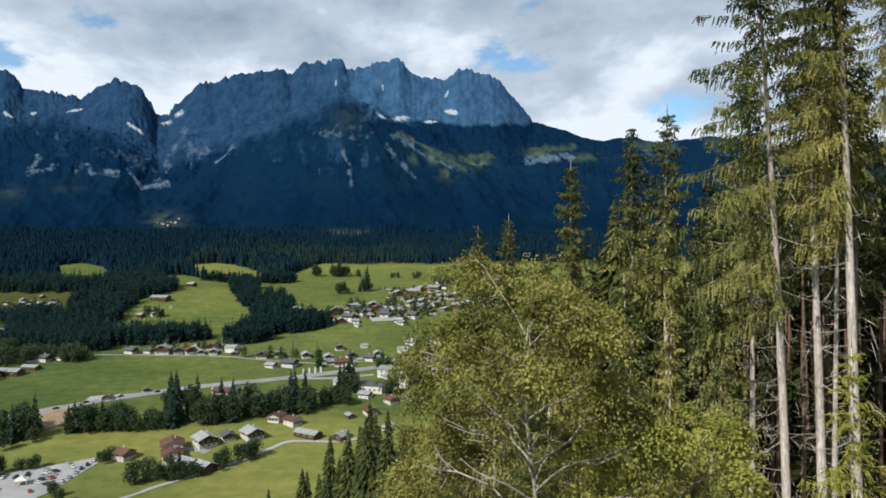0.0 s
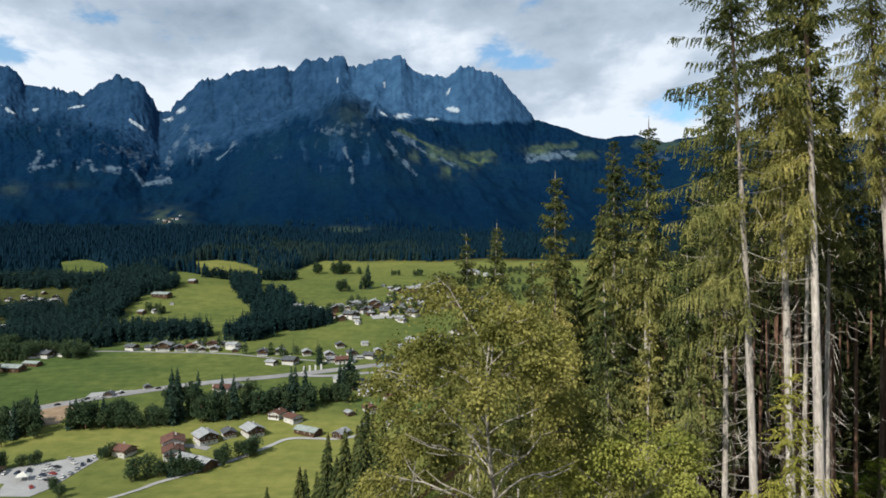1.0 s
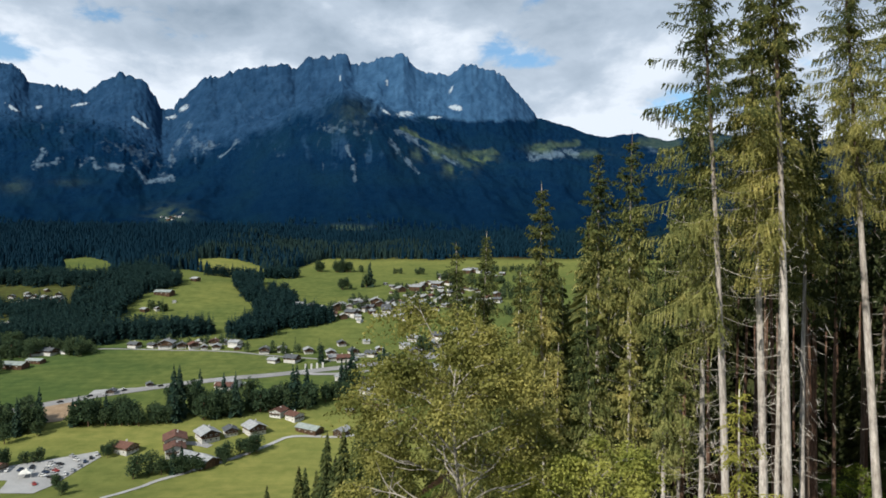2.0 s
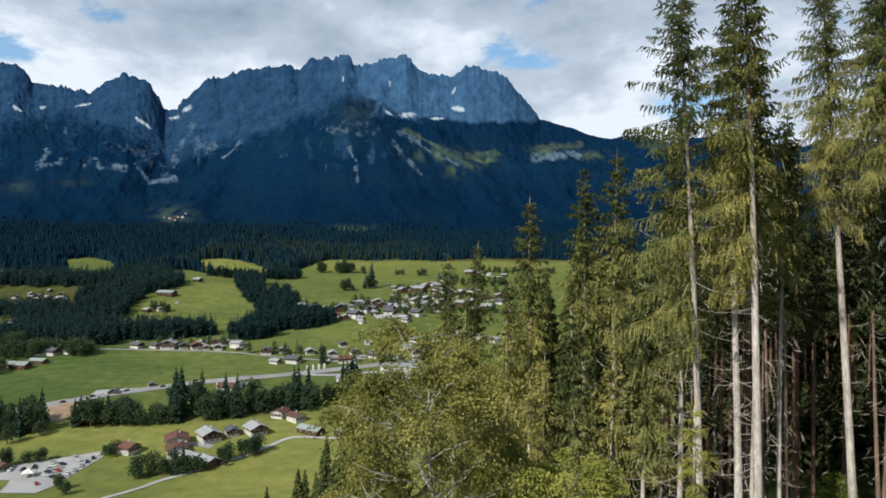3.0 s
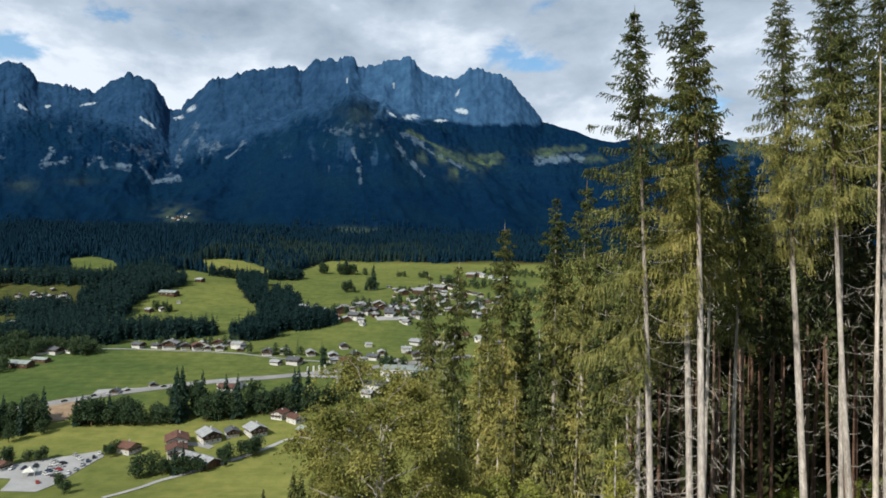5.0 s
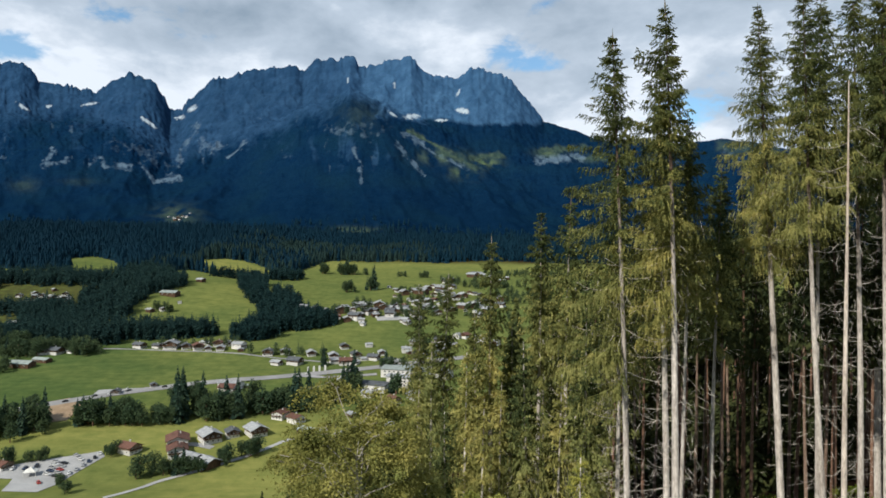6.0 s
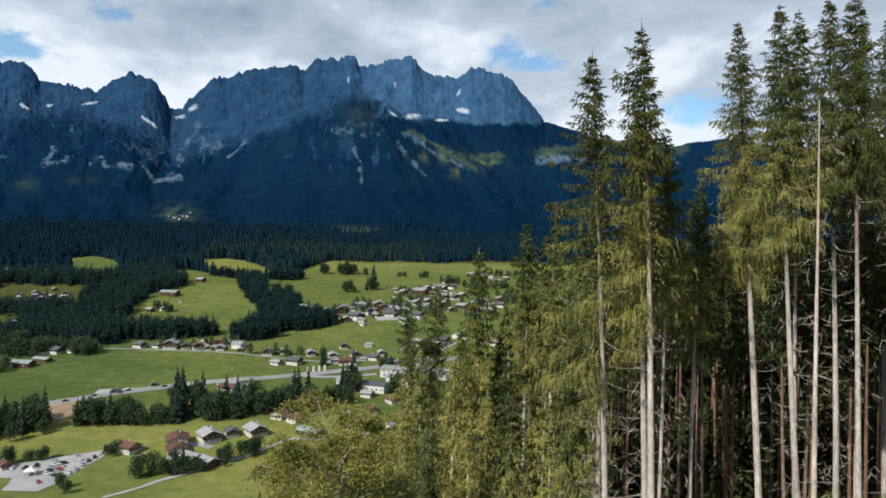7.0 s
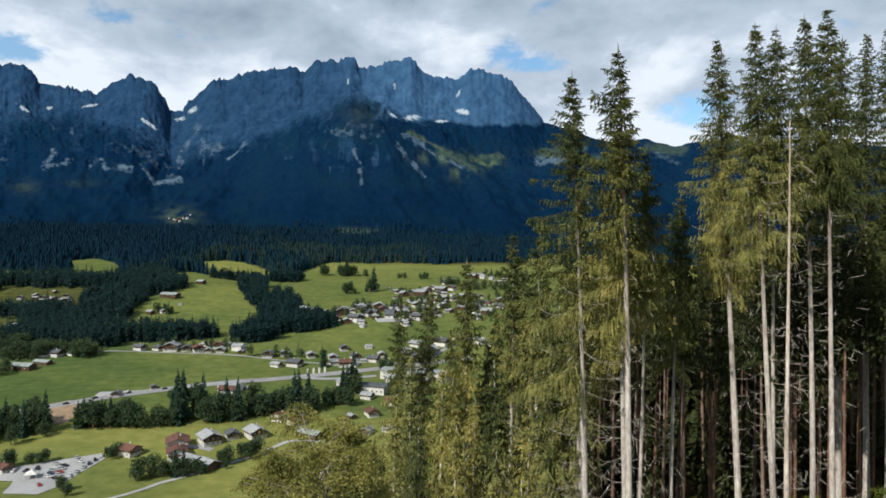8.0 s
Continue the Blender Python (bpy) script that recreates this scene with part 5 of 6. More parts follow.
def valley_tree(name, label, category, verts, material, tall, thick):
    tree = tagged(new(name), label, category, "trees in the valley")
    v, f = [], []
    tube([Vector((0, 0, -0.8)), Vector((0.1, 0, tall * 0.3)), Vector((0, 0.1, tall * 0.6))], [thick, thick * 0.8, thick * 0.4], 6, v, f)
    hang("trunk", mesh_of("trunk", [tuple(p) for p in v], f, BARK_DARK), tree)
    hang("crown", mesh_of("crown", verts, quads_for(verts), material), tree)
    return tree


ROUND = [valley_tree("broadleaf_tree", "dark green rounded broadleaf tree in the valley", "broadleaf tree", round_crown(200 + k, 13, w, 900, 0.95), LEAVES_VALLEY_HAZED, 13, 0.3)
         for k, w in enumerate((4.2, 3.4, 5.0, 3.8))]
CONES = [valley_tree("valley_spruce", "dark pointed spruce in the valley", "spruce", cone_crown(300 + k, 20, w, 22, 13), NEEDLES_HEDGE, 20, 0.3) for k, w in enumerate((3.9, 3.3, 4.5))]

rooted = set()


def plant(seed, stands):
    """Stands of single trees: centre, half widths, turn in degrees, trees, share of spruces."""
    rng = random.Random(seed)
    for cx, cy, rx, ry, turn, count, share in stands:
        c, s = math.cos(radians(turn)), math.sin(radians(turn))
        for _ in range(count):
            a, r = rng.uniform(0, 6.283), math.sqrt(rng.random())
            px, py = math.cos(a) * r * rx, math.sin(a) * r * ry
            x, y = cx + px * c - py * s, cy + px * s + py * c
            pointed = rng.random() < share * (0.35 if cy > 900 else 0.65)
            proto = rng.choice(CONES if pointed else ROUND)
            size = rng.uniform(0.6, 1.35) * (1.0 if rx < 2 else 0.75 if rx < 5 else 1.0) * (0.72 if cy < 400 and rx >= 2 else 1.35 if cy > 900 else 1.0)
            m = pose(x, y, ground_z(x, y), 0, 0, rng.uniform(0, 360)) @ Matrix.Diagonal((size * rng.uniform(0.85, 1.2), size * rng.uniform(0.85, 1.2), size, 1))
            if proto.name in rooted:
                copy_thing(proto, m)
            else:
                rooted.add(proto.name)
                proto.matrix_basis = m


plant(5, ((-292, 410, 30, 20, 0, 50, 0.3), (-244, 428, 18, 7, -4, 20, 0.3), (-213, 431, 30, 8, 2, 32, 0.25), (-168, 444, 26, 10, 8, 30, 0.4), (-120, 463, 36, 12, 10, 40, 0.25), (-78, 478, 14, 8, 10, 8, 0.2),
          (-204, 383, 4, 3, 0, 3, 0.0), (-163, 353, 14, 5, 10, 9, 0.1), (-124, 382, 13, 7, 42, 12, 0.0), (-140, 360, 3, 3, 0, 2, 0), (-125, 368, 2, 2, 0, 1, 0), (-196, 326, 3, 2, 0, 2, 0)))
plant(17, ((-306, 464, 3, 3, 0, 3, 0.6), (-196, 474, 10, 6, 0, 8, 0.7), (-75, 505, 8, 5, 0, 6, 0.4), (-30, 500, 14, 5, 0, 6, 0.3), (-122, 612, 3, 2, 0, 2, 0), (-112, 572, 2, 2, 0, 2, 1.0),
          (-50, 560, 16, 5, 10, 5, 0.2), (-20, 615, 8, 6, 0, 4, 0), (-147, 925, 9, 4, 0, 5, 0.2), (-117, 946, 8, 4, 0, 4, 0.6), (-222, 1108, 5, 4, 0, 4, 0.3), (-180, 1106, 16, 5, 0, 9, 0.3)))
plant(41, ((-345, 600, 6, 4, 0, 5, 0.1), (-430, 602, 26, 24, 0, 26, 0.35), (-398, 592, 14, 8, 0, 8, 0.1), (-350, 590, 10, 6, 0, 5, 0.1), (-246, 366, 14, 2, 25, 5, 0.0), (-200.5, 379, 1, 1, 0, 1, 0.0), (-203, 332, 1.5, 1.5, 0, 1, 0.0), (-150, 356, 5, 4, 0, 4, 0.2)))


def thicket(name, label, clumps, seed, share, low=0.8, high=1.15, material=None, tiers=11):
    """A closed wood of many trees that nobody could count, as one mesh."""
    rng = np.random.default_rng(seed)
    shapes = [cone_crown(400 + k, 23, w, tiers, 8) for k, w in enumerate((4.2, 3.5, 5.0))] + [round_crown(420 + k, 17, w, 190, 2.0) for k, w in enumerate((4.6, 3.8))]
    stack = []
    for cx, cy, rx, ry, turn, count in clumps:
        c, s = math.cos(radians(turn)), math.sin(radians(turn))
        for _ in range(count):
            a, r = rng.uniform(0, 6.283), math.sqrt(rng.random())
            px, py = math.cos(a) * r * rx, math.sin(a) * r * ry
            x, y = cx + px * c - py * s, cy + px * s + py * c
            k = rng.integers(0, 3) if rng.random() < share else rng.integers(3, 5)
            v = shapes[k] * rng.uniform(low, high)
            w = rng.uniform(0, 6.283)
            v = np.stack((v[:, 0] * math.cos(w) - v[:, 1] * math.sin(w) + x, v[:, 0] * math.sin(w) + v[:, 1] * math.cos(w) + y, v[:, 2] + ground_z(x, y) - 0.5), -1)
            stack.append(v)
    verts = np.concatenate(stack)
    return tagged(new(name, mesh_of(name, verts, quads_for(verts), material or NEEDLES_VALLEY_HAZED)), label, "woodland", kind="stuff")


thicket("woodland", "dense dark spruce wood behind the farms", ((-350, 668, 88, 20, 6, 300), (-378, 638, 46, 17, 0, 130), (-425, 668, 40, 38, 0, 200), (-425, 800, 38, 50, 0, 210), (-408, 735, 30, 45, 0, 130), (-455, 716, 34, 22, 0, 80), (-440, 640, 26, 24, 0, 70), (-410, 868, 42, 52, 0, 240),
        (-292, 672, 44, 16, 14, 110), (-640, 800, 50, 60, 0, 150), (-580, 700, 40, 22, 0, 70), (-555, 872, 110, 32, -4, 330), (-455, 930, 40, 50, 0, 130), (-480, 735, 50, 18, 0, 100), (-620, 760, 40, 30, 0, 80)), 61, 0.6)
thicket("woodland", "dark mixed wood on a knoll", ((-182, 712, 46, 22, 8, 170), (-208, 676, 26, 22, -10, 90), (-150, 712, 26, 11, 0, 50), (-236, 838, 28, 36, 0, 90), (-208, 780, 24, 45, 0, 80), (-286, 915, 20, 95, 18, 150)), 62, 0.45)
thicket("woodland", "belt of dark trees between meadows", ((-350, 994, 30, 5, 3, 26), (-270, 1040, 30, 26, 0, 60)), 63, 0.3)
thicket("village_trees", "dark rounded trees among the village houses and meadows", ((70, 1010, 60, 36, 0, 46), (105, 900, 50, 45, 0, 46), (60, 780, 40, 18, 0, 16), (120, 1130, 70, 24, 0, 40), (-420, 592, 40, 20, 0, 60), (-378, 612, 40, 8, 0, 44), (-345, 600, 16, 7, 0, 9), (-398, 540, 16, 20, 0, 14), (-143, 1108, 9, 5, 0, 6), (-82, 1094, 12, 5, 0, 6), (-43, 1086, 10, 5, 0, 6), (0,
        1035, 24, 12, 0, 18), (-347, 762, 16, 6, 0, 10), (-320, 955, 12, 5, 0, 5), (-100, 744, 40, 3, 0, 8), (-48, 745, 4, 3, 0, 3), (-70, 775, 60, 22, 8, 22), (-30, 850, 50, 40,
        0, 26), (-250, 632, 50, 5, 0, 12), (-150, 608, 40, 4, 0, 7), (-60, 935, 20, 6, 0, 8), (-20, 800, 30, 30, 0, 8), (40, 830, 25, 30, 0, 8), (-372, 610, 26, 10, 0, 14)), 64,
        0.2, 0.5, 0.85, LEAVES_VALLEY_HAZED)


def far_woods():
    """The closed spruce woods on the lower mountain slopes."""
    rng = np.random.default_rng(77)
    n = 52000
    y = 980 + (2350 - 980) * rng.random(n) ** 1.15
    x = rng.uniform(-0.76, 0.50, n) * y
    edge = 1285 + 20 * fbm(x / 60, y * 0, 3, 15) + 30 * step_between(-60, 60, x) - 270 * step_between(-238, -310, x) - 60 * step_between(-420, -470, x)
    clear = ((x + 628 + (y - 1090) * 0.57) / 50) ** 2 + ((y - 1045) / 95) ** 2 + 0.5 * fbm(x / 30, y / 45, 3, 6) < 1
    clear |= ((x + 372 + (y - 1085) * 0.36) / 62) ** 2 + ((y - 1095) / 100) ** 2 + 0.4 * fbm(x / 30, y / 45, 3, 7) < 1
    clear |= (((x + 505) / 40) ** 2 + ((y - 1150) / 32) ** 2 < 1) | (((x + 200) / 45) ** 2 + ((y - 1560) / 40) ** 2 < 1) | (((x / y + 0.436) / 0.030) ** 2 + ((y - 2300) / 230) ** 2 < 1)
    keep = (y > edge) & ~clear & (y + rng.normal(size=n) * 260 < 1900 + 160 * fbm(x / 260, y / 260, 4, 18))
    x, y = x[keep], y[keep]
    s = np.clip((y - FOOT_Y) / (RIDGE_Y - FOOT_Y), 0, 1)
    peak = EYE_Z + mountain_surface(x / y, s)[0] * y
    z = np.where(y < 1800, np.maximum(height(x, y), np.where(y > FOOT_Y, peak, -999)), peak)
    m = len(x)
    tall = rng.uniform(11, 25, m) * (1 + 0.25 * fbm(x / 50, y / 50, 2, 12))
    wide = tall * rng.uniform(0.16, 0.27, m)
    # lighter, greener drifts along the lower edge stand in for sunlight on the trees
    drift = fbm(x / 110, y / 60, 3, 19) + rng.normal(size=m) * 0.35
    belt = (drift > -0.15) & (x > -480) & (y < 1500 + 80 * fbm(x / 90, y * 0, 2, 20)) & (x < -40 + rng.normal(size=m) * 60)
    verts = []
    for low, high, grow in ((0.0, 0.50, 0.95), (0.25, 0.78, 0.8), (0.55, 1.0, 0.5)):
        turn = rng.uniform(0, 1, m)
        ring = []
        for k in range(6):
            a = turn + 6.283 * k / 6
            r = wide * grow * rng.uniform(0.6, 1.35, m)
            ring.append(np.stack((x + np.cos(a) * r, y + np.sin(a) * r, z + tall * (low + rng.uniform(-0.07, 0.07, m))), -1))
        tip = np.stack((x + rng.normal(size=m) * 0.5, y, z + tall * high), -1)
        for k in range(6):
            verts.append(np.stack((ring[k], ring[(k + 1) % 6], tip), 1))
    verts = np.concatenate(verts).reshape(-1, 3)
    mesh = mesh_of("far_woods", verts, np.arange(len(verts)).reshape(-1, 3), NEEDLES_FAR_HAZED)
    mesh.materials.append(NEEDLES_SUNLIT_BELT)
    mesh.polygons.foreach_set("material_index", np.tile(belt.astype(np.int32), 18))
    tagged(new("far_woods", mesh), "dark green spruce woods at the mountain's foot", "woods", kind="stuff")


far_woods()


# ---- the forest edge above the slope ----
TALL = "tall half-bare spruce with hanging golden-green needle sprays"
SLIM = "slim young spruce with drooping olive-green branches"
DARK = "dense dark green spruce inside the forest"
BARE = "dead spruce with a bare bleached trunk and dry twigs"

spruce(12.35, 22.9, 112.7, 98.0, 2.35, 0.31, 1, TALL, count=32, low=3, whorl=0.44, twigs=17, tilt=(-2.2, -1.2), lean_side=math.pi, droop=0.95, thin=0.95, leaves=7, fuzz=8, blade=0.105)
spruce(13.95, 21.7, 113.4, 100.6, 2.1, 0.36, 2, TALL, count=32, low=3, whorl=0.4, twigs=17, lean_side=2.7, tilt=(-0.9, -2.2), droop=0.9, thin=0.95, leaves=7, fuzz=8, blade=0.105)
spruce(14.6, 24.8, 110.5, 101.8, 2.15, 0.36, 3, TALL, count=20, low=3, whorl=0.36, twigs=15, tilt=(0, -1.0), droop=0.9, thin=1.0, fuzz=3, leaves=6, blade=0.11)
spruce(15.2, 25.2, 109.5, 101.5, 1.7, 0.20, 23, SLIM, count=10, low=3, tilt=(0, -0.6), droop=0.9, twigs=9, leaves=4, whorl=0.42, fuzz=3)
spruce(21.9, 28.9, 116.4, 103.4, 2.9, 0.40, 4, TALL, count=30, low=4, whorl=0.34, twigs=17, tilt=(-2.0, -2.2), droop=0.85, blade=0.105, fuzz=6, leaves=6)
spruce(22.5, 26.1, 116.0, 105.0, 2.3, 0.31, 5, TALL, count=26, low=4, whorl=0.34, twigs=17, tilt=(0, -3.2), droop=0.75, blade=0.105, fuzz=6, leaves=6)
spruce(20.55, 21.8, 110.8, 107.5, 1.1, 0.25, 6, BARE, count=36, low=4, tilt=(0, -1.2), cut=0.98, droop=0.8, bark=BARK_DEAD, fuzz=6)
spruce(24.4, 25.1, 116.2, 107.2, 1.8, 0.30, 7, TALL, count=28, low=4, whorl=0.38, twigs=15, tilt=(0, -0.8), droop=0.75, needles=NEEDLES_DARK, fuzz=6, leaves=6, blade=0.11)
spruce(25.05, 28.0, 116.9, 106.5, 1.9, 0.31, 8, TALL, count=24, low=4, whorl=0.38, twigs=15, tilt=(0, -0.8), droop=0.75, needles=NEEDLES_DARK, fuzz=6, leaves=6, blade=0.11)
spruce(23.55, 29.0, 116.8, 107.0, 1.5, 0.24, 9, TALL, count=16, low=4, whorl=0.5, twigs=15, droop=0.75, needles=NEEDLES_DARK, fuzz=6, leaves=6, blade=0.11)
spruce(17.6, 27.5, 107.6, 99.0, 1.7, 0.24, 24, SLIM, count=20, low=3, droop=0.85, twigs=10, leaves=4, whorl=0.42)
spruce(31.4, 36.3, 118.9, 101.0, 2.8, 0.42, 10, DARK, count=22, low=4, needles=NEEDLES_DARK)
spruce(33.6, 37.0, 119.4, 100.5, 2.6, 0.40, 11, DARK, count=22, low=4, needles=NEEDLES_DARK)
spruce(35.4, 37.5, 120.2, 101.0, 2.8, 0.42, 12, DARK, count=22, low=4, needles=NEEDLES_DARK)
spruce(15.5, 25.9, 105.5, 102.0, 1.3, 0.22, 13, SLIM, count=10, low=3, bark=BARK_DARK, twigs=9, leaves=4, whorl=0.42, fuzz=3)
spruce(12.6, 26.2, 107.5, 97.5, 1.9, 0.24, 14, SLIM, count=22, low=3, droop=0.9, twigs=9, leaves=4, whorl=0.42, fuzz=12)
spruce(9.7, 31.8, 105.5, 96.6, 1.36, 0.28, 15, SLIM, count=22, low=2, droop=0.85, twigs=9, leaves=4, whorl=0.52)
spruce(7.3, 32.6, 104.2, 94.0, 1.28, 0.26, 16, SLIM, count=19, low=2, droop=0.85, twigs=9, leaves=4, whorl=0.52)
spruce(11.3, 30.9, 106.5, 97.2, 1.36, 0.28, 17, SLIM, count=19, low=2, droop=0.85, twigs=9, leaves=4, whorl=0.52)
spruce(3.05, 37.0, 101.2, 91.0, 1.7, 0.25, 18, SLIM, count=15, low=2, droop=0.8, twigs=9, leaves=4, whorl=0.52)
spruce(4.35, 38.2, 101.9, 91.0, 1.7, 0.25, 19, SLIM, count=15, low=2, droop=0.8, twigs=9, leaves=4, whorl=0.52)
spruce(6.0, 35.0, 99.6, 91.0, 1.2, 0.24, 20, SLIM, count=15, low=2, droop=0.8, twigs=9, leaves=4, whorl=0.52)
spruce(8.8, 29.0, 98.8, 91.5, 1.12, 0.22, 21, SLIM, count=15, low=2, droop=0.85, twigs=9, leaves=4, whorl=0.52)
spruce(11.0, 26.0, 100.8, 92.5, 1.2, 0.22, 22, SLIM, count=19, low=2, droop=0.9, twigs=9, leaves=4, whorl=0.52)

broadleaf("maple_tree", 2.5, 13.8, 99.9, 2.25, "broad sycamore maple with yellow-green leaves and pale forked limbs", "maple tree", 31, 0.21, 25, 330, 0.072, LEAVES, BARK_GREY, fork=0.62, clump=0.23, sub=6, thin_side=-1.7)
broadleaf("maple_tree", 5.4, 14.0, 97.0, 2.1, "low maple with sunlit yellow-green leaves", "maple tree", 32, 0.15, 22, 270, 0.073, LEAVES_SUNNY, BARK_GREY, fork=0.4, clump=0.18, sub=6)
broadleaf("maple_tree", 0.8, 17.2, 97.2, 1.3, "low maple with olive-green leaves on the slope", "maple tree", 33, 0.14, 18, 230, 0.075, LEAVES, BARK_GREY, fork=0.4, clump=0.18, sub=6)
broadleaf("maple_tree", 4.2, 19.5, 94.6, 2.0, "low dark maple in the shade of the spruces", "maple tree", 34, 0.14, 16, 240, 0.078, LEAVES, BARK_GREY, fork=0.3, clump=0.22, sub=5)
broadleaf("maple_tree", 7.6, 18.6, 94.3, 1.9, "low maple between the forest edge and the glade", "maple tree", 35, 0.14, 16, 240, 0.078, LEAVES, BARK_GREY, fork=0.3, clump=0.22, sub=5)


# ---- trees further inside the forest and down the slope ----
def lay(proto, m, used):
    if proto.name in used:
        return copy_thing(proto, m)
    used.add(proto.name)
    proto.matrix_basis = m
    return proto


def inner_spruce(seed, top, base, reach, thick, bark, needles, dead, label, spacing=0.6, blade=0.42, leaves=1):
    """A forest spruce on the origin, to be copied."""
    rng = random.Random(seed)
    tree = tagged(new("spruce_tree"), label, "spruce", "spruces inside the forest")
    phase, sway = rng.uniform(0, 6), rng.uniform(0.05, 0.2)
    hang("trunk", stem_mesh("trunk", top, thick, sway, phase, bark, seed, 1.0, 7), tree)
    verts = cone_crown(seed, top, reach, 46, 24, base / top, 0.12) if spacing is None else spruce_crown(seed, top, base, reach, sway, phase, 0.7, spacing, 5, leaves, blade, core=False)
    hang("crown", mesh_of("crown", verts, quads_for(verts), needles), tree)
    for k in range(dead):
        h = 2 + (base - 1) * (k + rng.random()) / dead
        hang("dead_branch", rng.choice(DEAD_INNER), tree, "", pose(0, 0, h, 0, rng.uniform(-10, 14), rng.uniform(0, 360)))
    return tree


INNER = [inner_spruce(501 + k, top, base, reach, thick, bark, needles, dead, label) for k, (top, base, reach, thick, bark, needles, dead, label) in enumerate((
    (23, 14.0, 2.4, 0.30, BARK_DARK, NEEDLES_SHADED, 3, "tall spruce with a brown trunk and dark crown"),
    (21, 13.5, 2.2, 0.26, BARK_DARK, NEEDLES_SHADED, 3, "slim brown-stemmed spruce with a dark crown"),
    (24, 13.0, 2.6, 0.32, BARK_DARK, NEEDLES_SHADED, 2, "dense dark spruce with a brown trunk"),
    (20, 13.5, 1.9, 0.24, BARK_BROWN, NEEDLES_SHADED, 4, "slim red-brown-stemmed spruce with dry lower twigs")))]
SLOPE_TREES = [inner_spruce(521 + k, top, base, reach, 0.32, BARK_DARK, NEEDLES_DARK, 0, "dense dark green spruce on the slope", None) for k, (top, base, reach) in enumerate(((25, 1.5, 4.3), (22, 1.2, 3.7), (27, 2.0, 4.4)))]


def fill_forest():
    rng, used, spots = random.Random(9), set(), []
    for _ in range(6000):
        x, y = rng.uniform(13, 62), rng.uniform(24, 78)
        if y < 27 + 0.12 * (x - 13) or x < 12.5 + (y - 27) * 0.10 or len(spots) >= 150:
            continue
        near = 1.7 if y < 50 else 2.8
        if min((math.hypot(x - a, y - b) for a, b in spots + [(21.1, 28.7), (24.8, 27.8), (23.6, 27.2), (17.6, 27.5), (31.4, 36.3), (33.6, 37), (35.4, 37.5), (15.5, 25.1)]), default=9) < near:
            continue
        spots.append((x, y))
        size = rng.uniform(0.86, 1.04)
        lay(rng.choice(INNER), pose(x, y, ground_z(x, y) - 0.05, rng.uniform(-1, 1), rng.uniform(-1, 1), rng.uniform(0, 360)) @ Matrix.Scale(size, 4), used)
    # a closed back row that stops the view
    thicket("forest_depth", "dark closed spruce forest behind the first rows", ((50, 76, 34, 18, 0, 150),), 65, 1.0, 0.7, 0.88, NEEDLES_SHADED, 30)
    # added low growth whose darkened needles paint the shade between the trunks
    thicket("undergrowth", "dark young spruces under the tall trees", ((30, 55, 22, 11, 0, 110), (20, 60, 12, 12, 0, 40), (40, 46, 14, 6, 0, 50)), 66, 1.0, 0.20, 0.36, NEEDLES_SHADED, 26)
    # right-hand wall of trees, close to the glade
    for x, y in ((27.5, 23.0), (29.5, 26.0), (30.0, 20.5), (33.0, 24.5), (36.5, 29.0), (34.5, 31.5), (28.5, 31.0), (27.0, 33.5), (38.0, 25.0), (41.0, 31.0)):
        lay(rng.choice(INNER[:3]), pose(x, y, ground_z(x, y) - 0.05, 0, 0, rng.uniform(0, 360)) @ Matrix.Scale(rng.uniform(1.0, 1.1), 4), used)


fill_forest()


def fill_slope():
    rng, used = random.Random(12), set()
    spots = [(-29, 140, 1.0), (-33.5, 126, 0.95), (-26, 118, 0.9), (-24, 128, 1.0), (-20, 118, 1.04), (-17, 110, 0.98), (-22, 104, 0.95), (-14, 100, 0.95), (-10, 95, 0.79), (-15, 122, 1.06),
             (-11, 112, 0.92), (-7, 104, 0.63), (-6, 92, 0.53), (-9, 82, 0.61), (-3, 78, 0.40), (1, 90, 0.45), (-5, 68, 0.45), (2, 64, 0.40), (6, 76, 0.45), (9, 62, 0.45), (12, 70, 0.5), (9.6, 43.5, 0.65), (11.2, 40, 0.63), (12.8, 44, 0.68), (14.5, 42, 0.68), (13, 52, 0.74),
             (-12.5, 106, 0.82), (-16, 104, 0.9), (-12, 96, 0.78), (-9.5, 104, 0.72), (-19.5, 112, 1.0), (-13.5, 114, 0.98), (-5, 100, 0.55), (-10.5, 88, 0.62), (-4.5, 84, 0.45), (-7.5, 76, 0.45), (-18.5, 124, 1.0), (-8.5, 98, 0.66), (-7, 86, 0.55)]
    for x, y, size in spots:
        lay(rng.choice(SLOPE_TREES), pose(x, y, ground_z(x, y) - 0.1, 0, 0, rng.uniform(0, 360)) @ Matrix.Scale(size * rng.uniform(0.95, 1.05), 4), used)


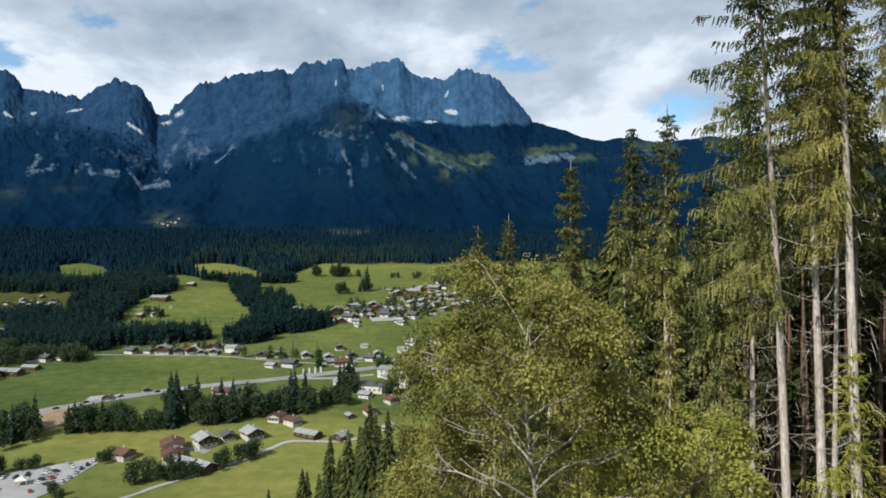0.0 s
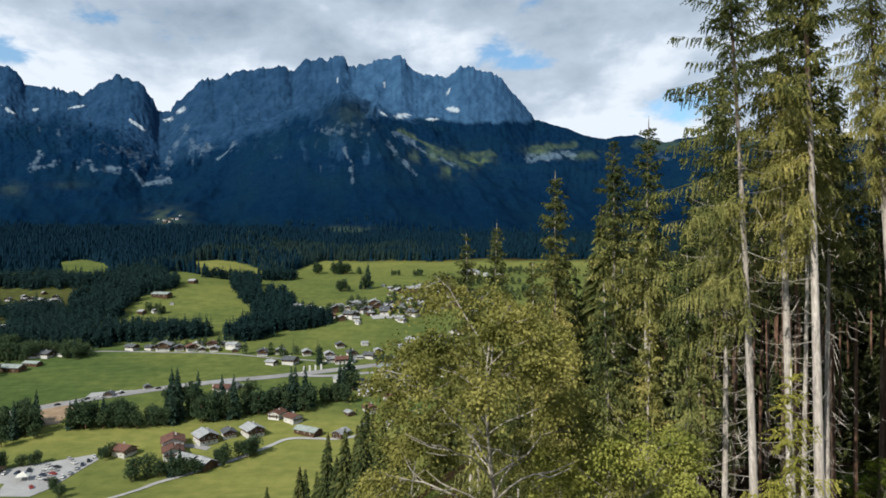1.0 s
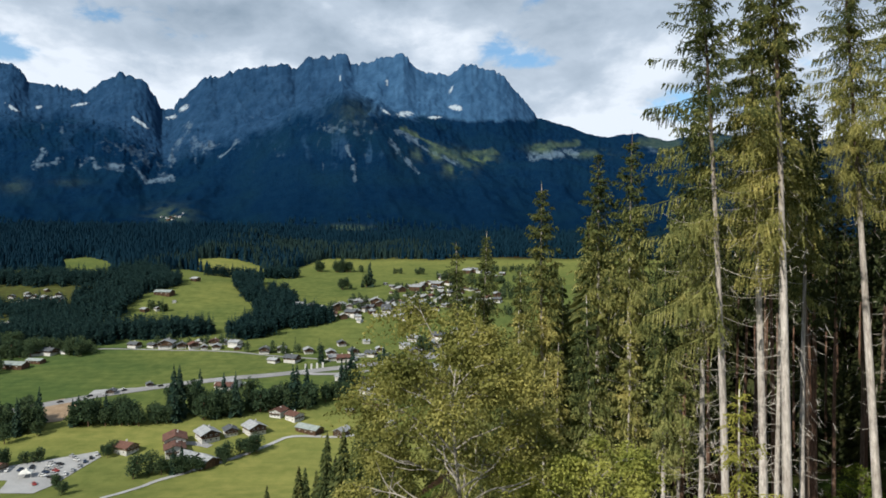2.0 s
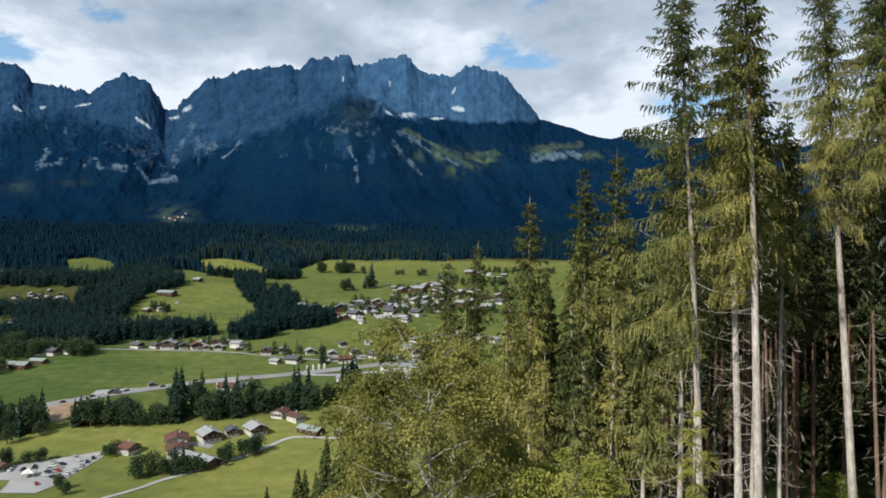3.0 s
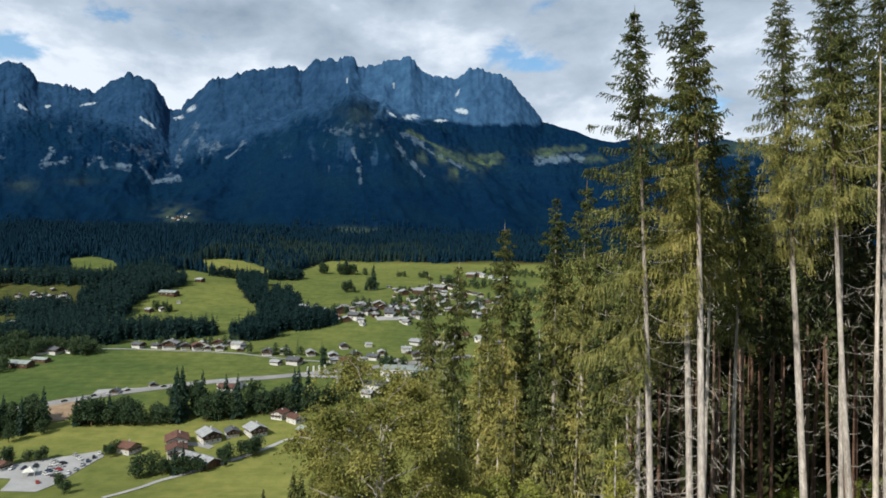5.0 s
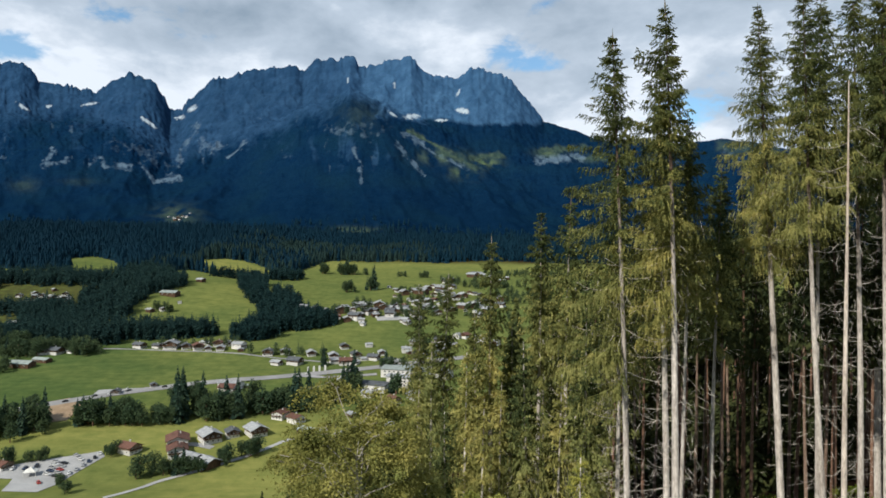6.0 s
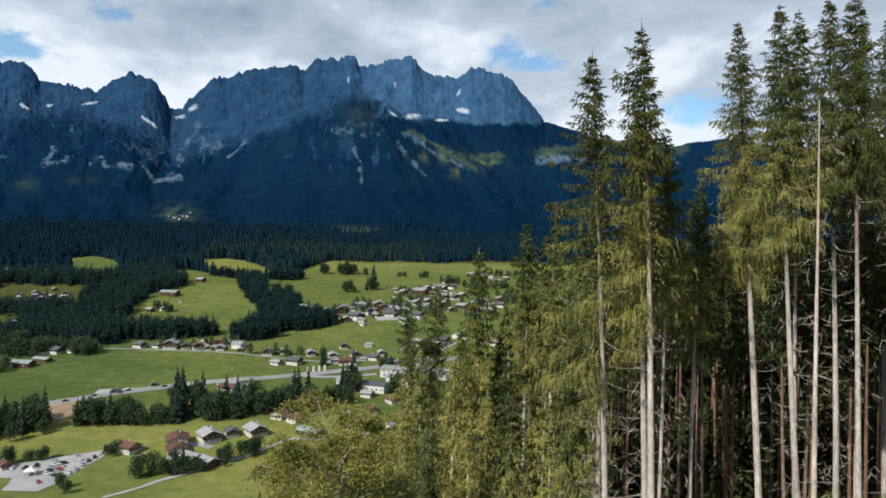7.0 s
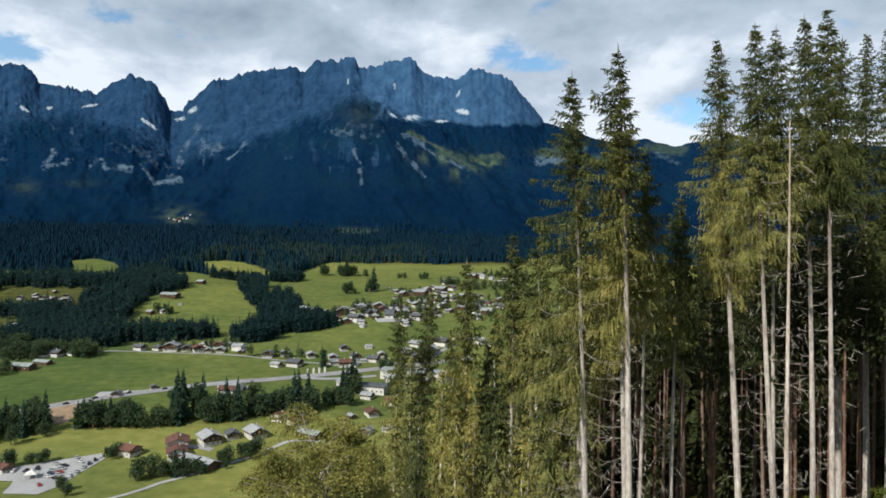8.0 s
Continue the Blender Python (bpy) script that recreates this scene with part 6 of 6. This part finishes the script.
fill_slope()
spruce(8.5, 13.4, 97.9, 92.0, 1.7, 0.12, 41, "young yellow-green spruce between the trunks", count=0, needles=NEEDLES_YOUNG, droop=0.9, blade=0.065, thin=0.6, twigs=15, leaves=7, whorl=0.42, group="young spruces")
broadleaf("shrub", 28.6, 27.6, 92.8, 1.5, "bright green broadleaf shrub at the forest's edge", "shrub", 51, 0.08, 12, 60, 0.10, LEAVES_BUSH, BARK_GREY, fork=0.15, clump=0.25)
broadleaf("shrub", 25.8, 29.4, 91.8, 1.2, "low green shrub under the trees", "shrub", 52, 0.07, 12, 55, 0.10, LEAVES_BUSH, BARK_GREY, fork=0.15, clump=0.22)
broadleaf("shrub", 31.5, 29.5, 92.0, 1.3, "bright green broadleaf shrub in a patch of sun", "shrub", 53, 0.07, 12, 90, 0.08, LEAVES_BUSH, BARK_GREY, fork=0.12, clump=0.22)
broadleaf("shrub", 22.6, 31.5, 90.4, 1.0, "low green shrub on the forest floor", "shrub", 54, 0.06, 10, 80, 0.08, LEAVES_BUSH, BARK_GREY, fork=0.12, clump=0.2)


# ---- bushy young spruces between the maples and the forest edge ----
def young_growth():
    protos = []
    for k, (tall, reach) in enumerate(((11.0, 1.5), (10.0, 1.25), (12.0, 1.65))):
        tree = tagged(new("young_spruce"), "bushy young spruce with drooping olive-green boughs", "spruce", "young spruces")
        hang("trunk", stem_mesh("trunk", tall, 0.2, 0.08, k, BARK_PALE, 560 + k, 1.0, 7), tree)
        verts = spruce_crown(560 + k, tall, 2.6, reach, 0.08, k, 0.95, 0.5, 8, 3, 0.17, 0.7)
        hang("crown", mesh_of("crown", verts, quads_for(verts), NEEDLES_DARK if k == 1 else NEEDLES), tree)
        protos.append((tree, tall))
    rng, used = random.Random(31), set()
    for x, y, top in ((3.2, 30, 96.6), (4.6, 27.5, 95.6), (5.6, 31, 97.6), (6.6, 28, 95.8), (7.6, 30.5, 96.4), (9.0, 29, 95.4), (3.9, 33.5, 97.8), (10.3, 28.5, 97.0),
                      (6.2, 34, 98.4), (8.4, 34.5, 99.4), (10.4, 34, 100.0), (12.2, 33.5, 101.0), (11.6, 37.5, 100.6), (13.4, 30.5, 100.0)):
        proto, tall = rng.choice(protos)
        foot = ground_z(x, y)
        size = (top - foot) / tall
        lay(proto, pose(x, y, foot - 0.05, 0, 0, rng.uniform(0, 360)) @ Matrix.Diagonal((min(size, 1.1), min(size, 1.1), size, 1)), used)


young_growth()
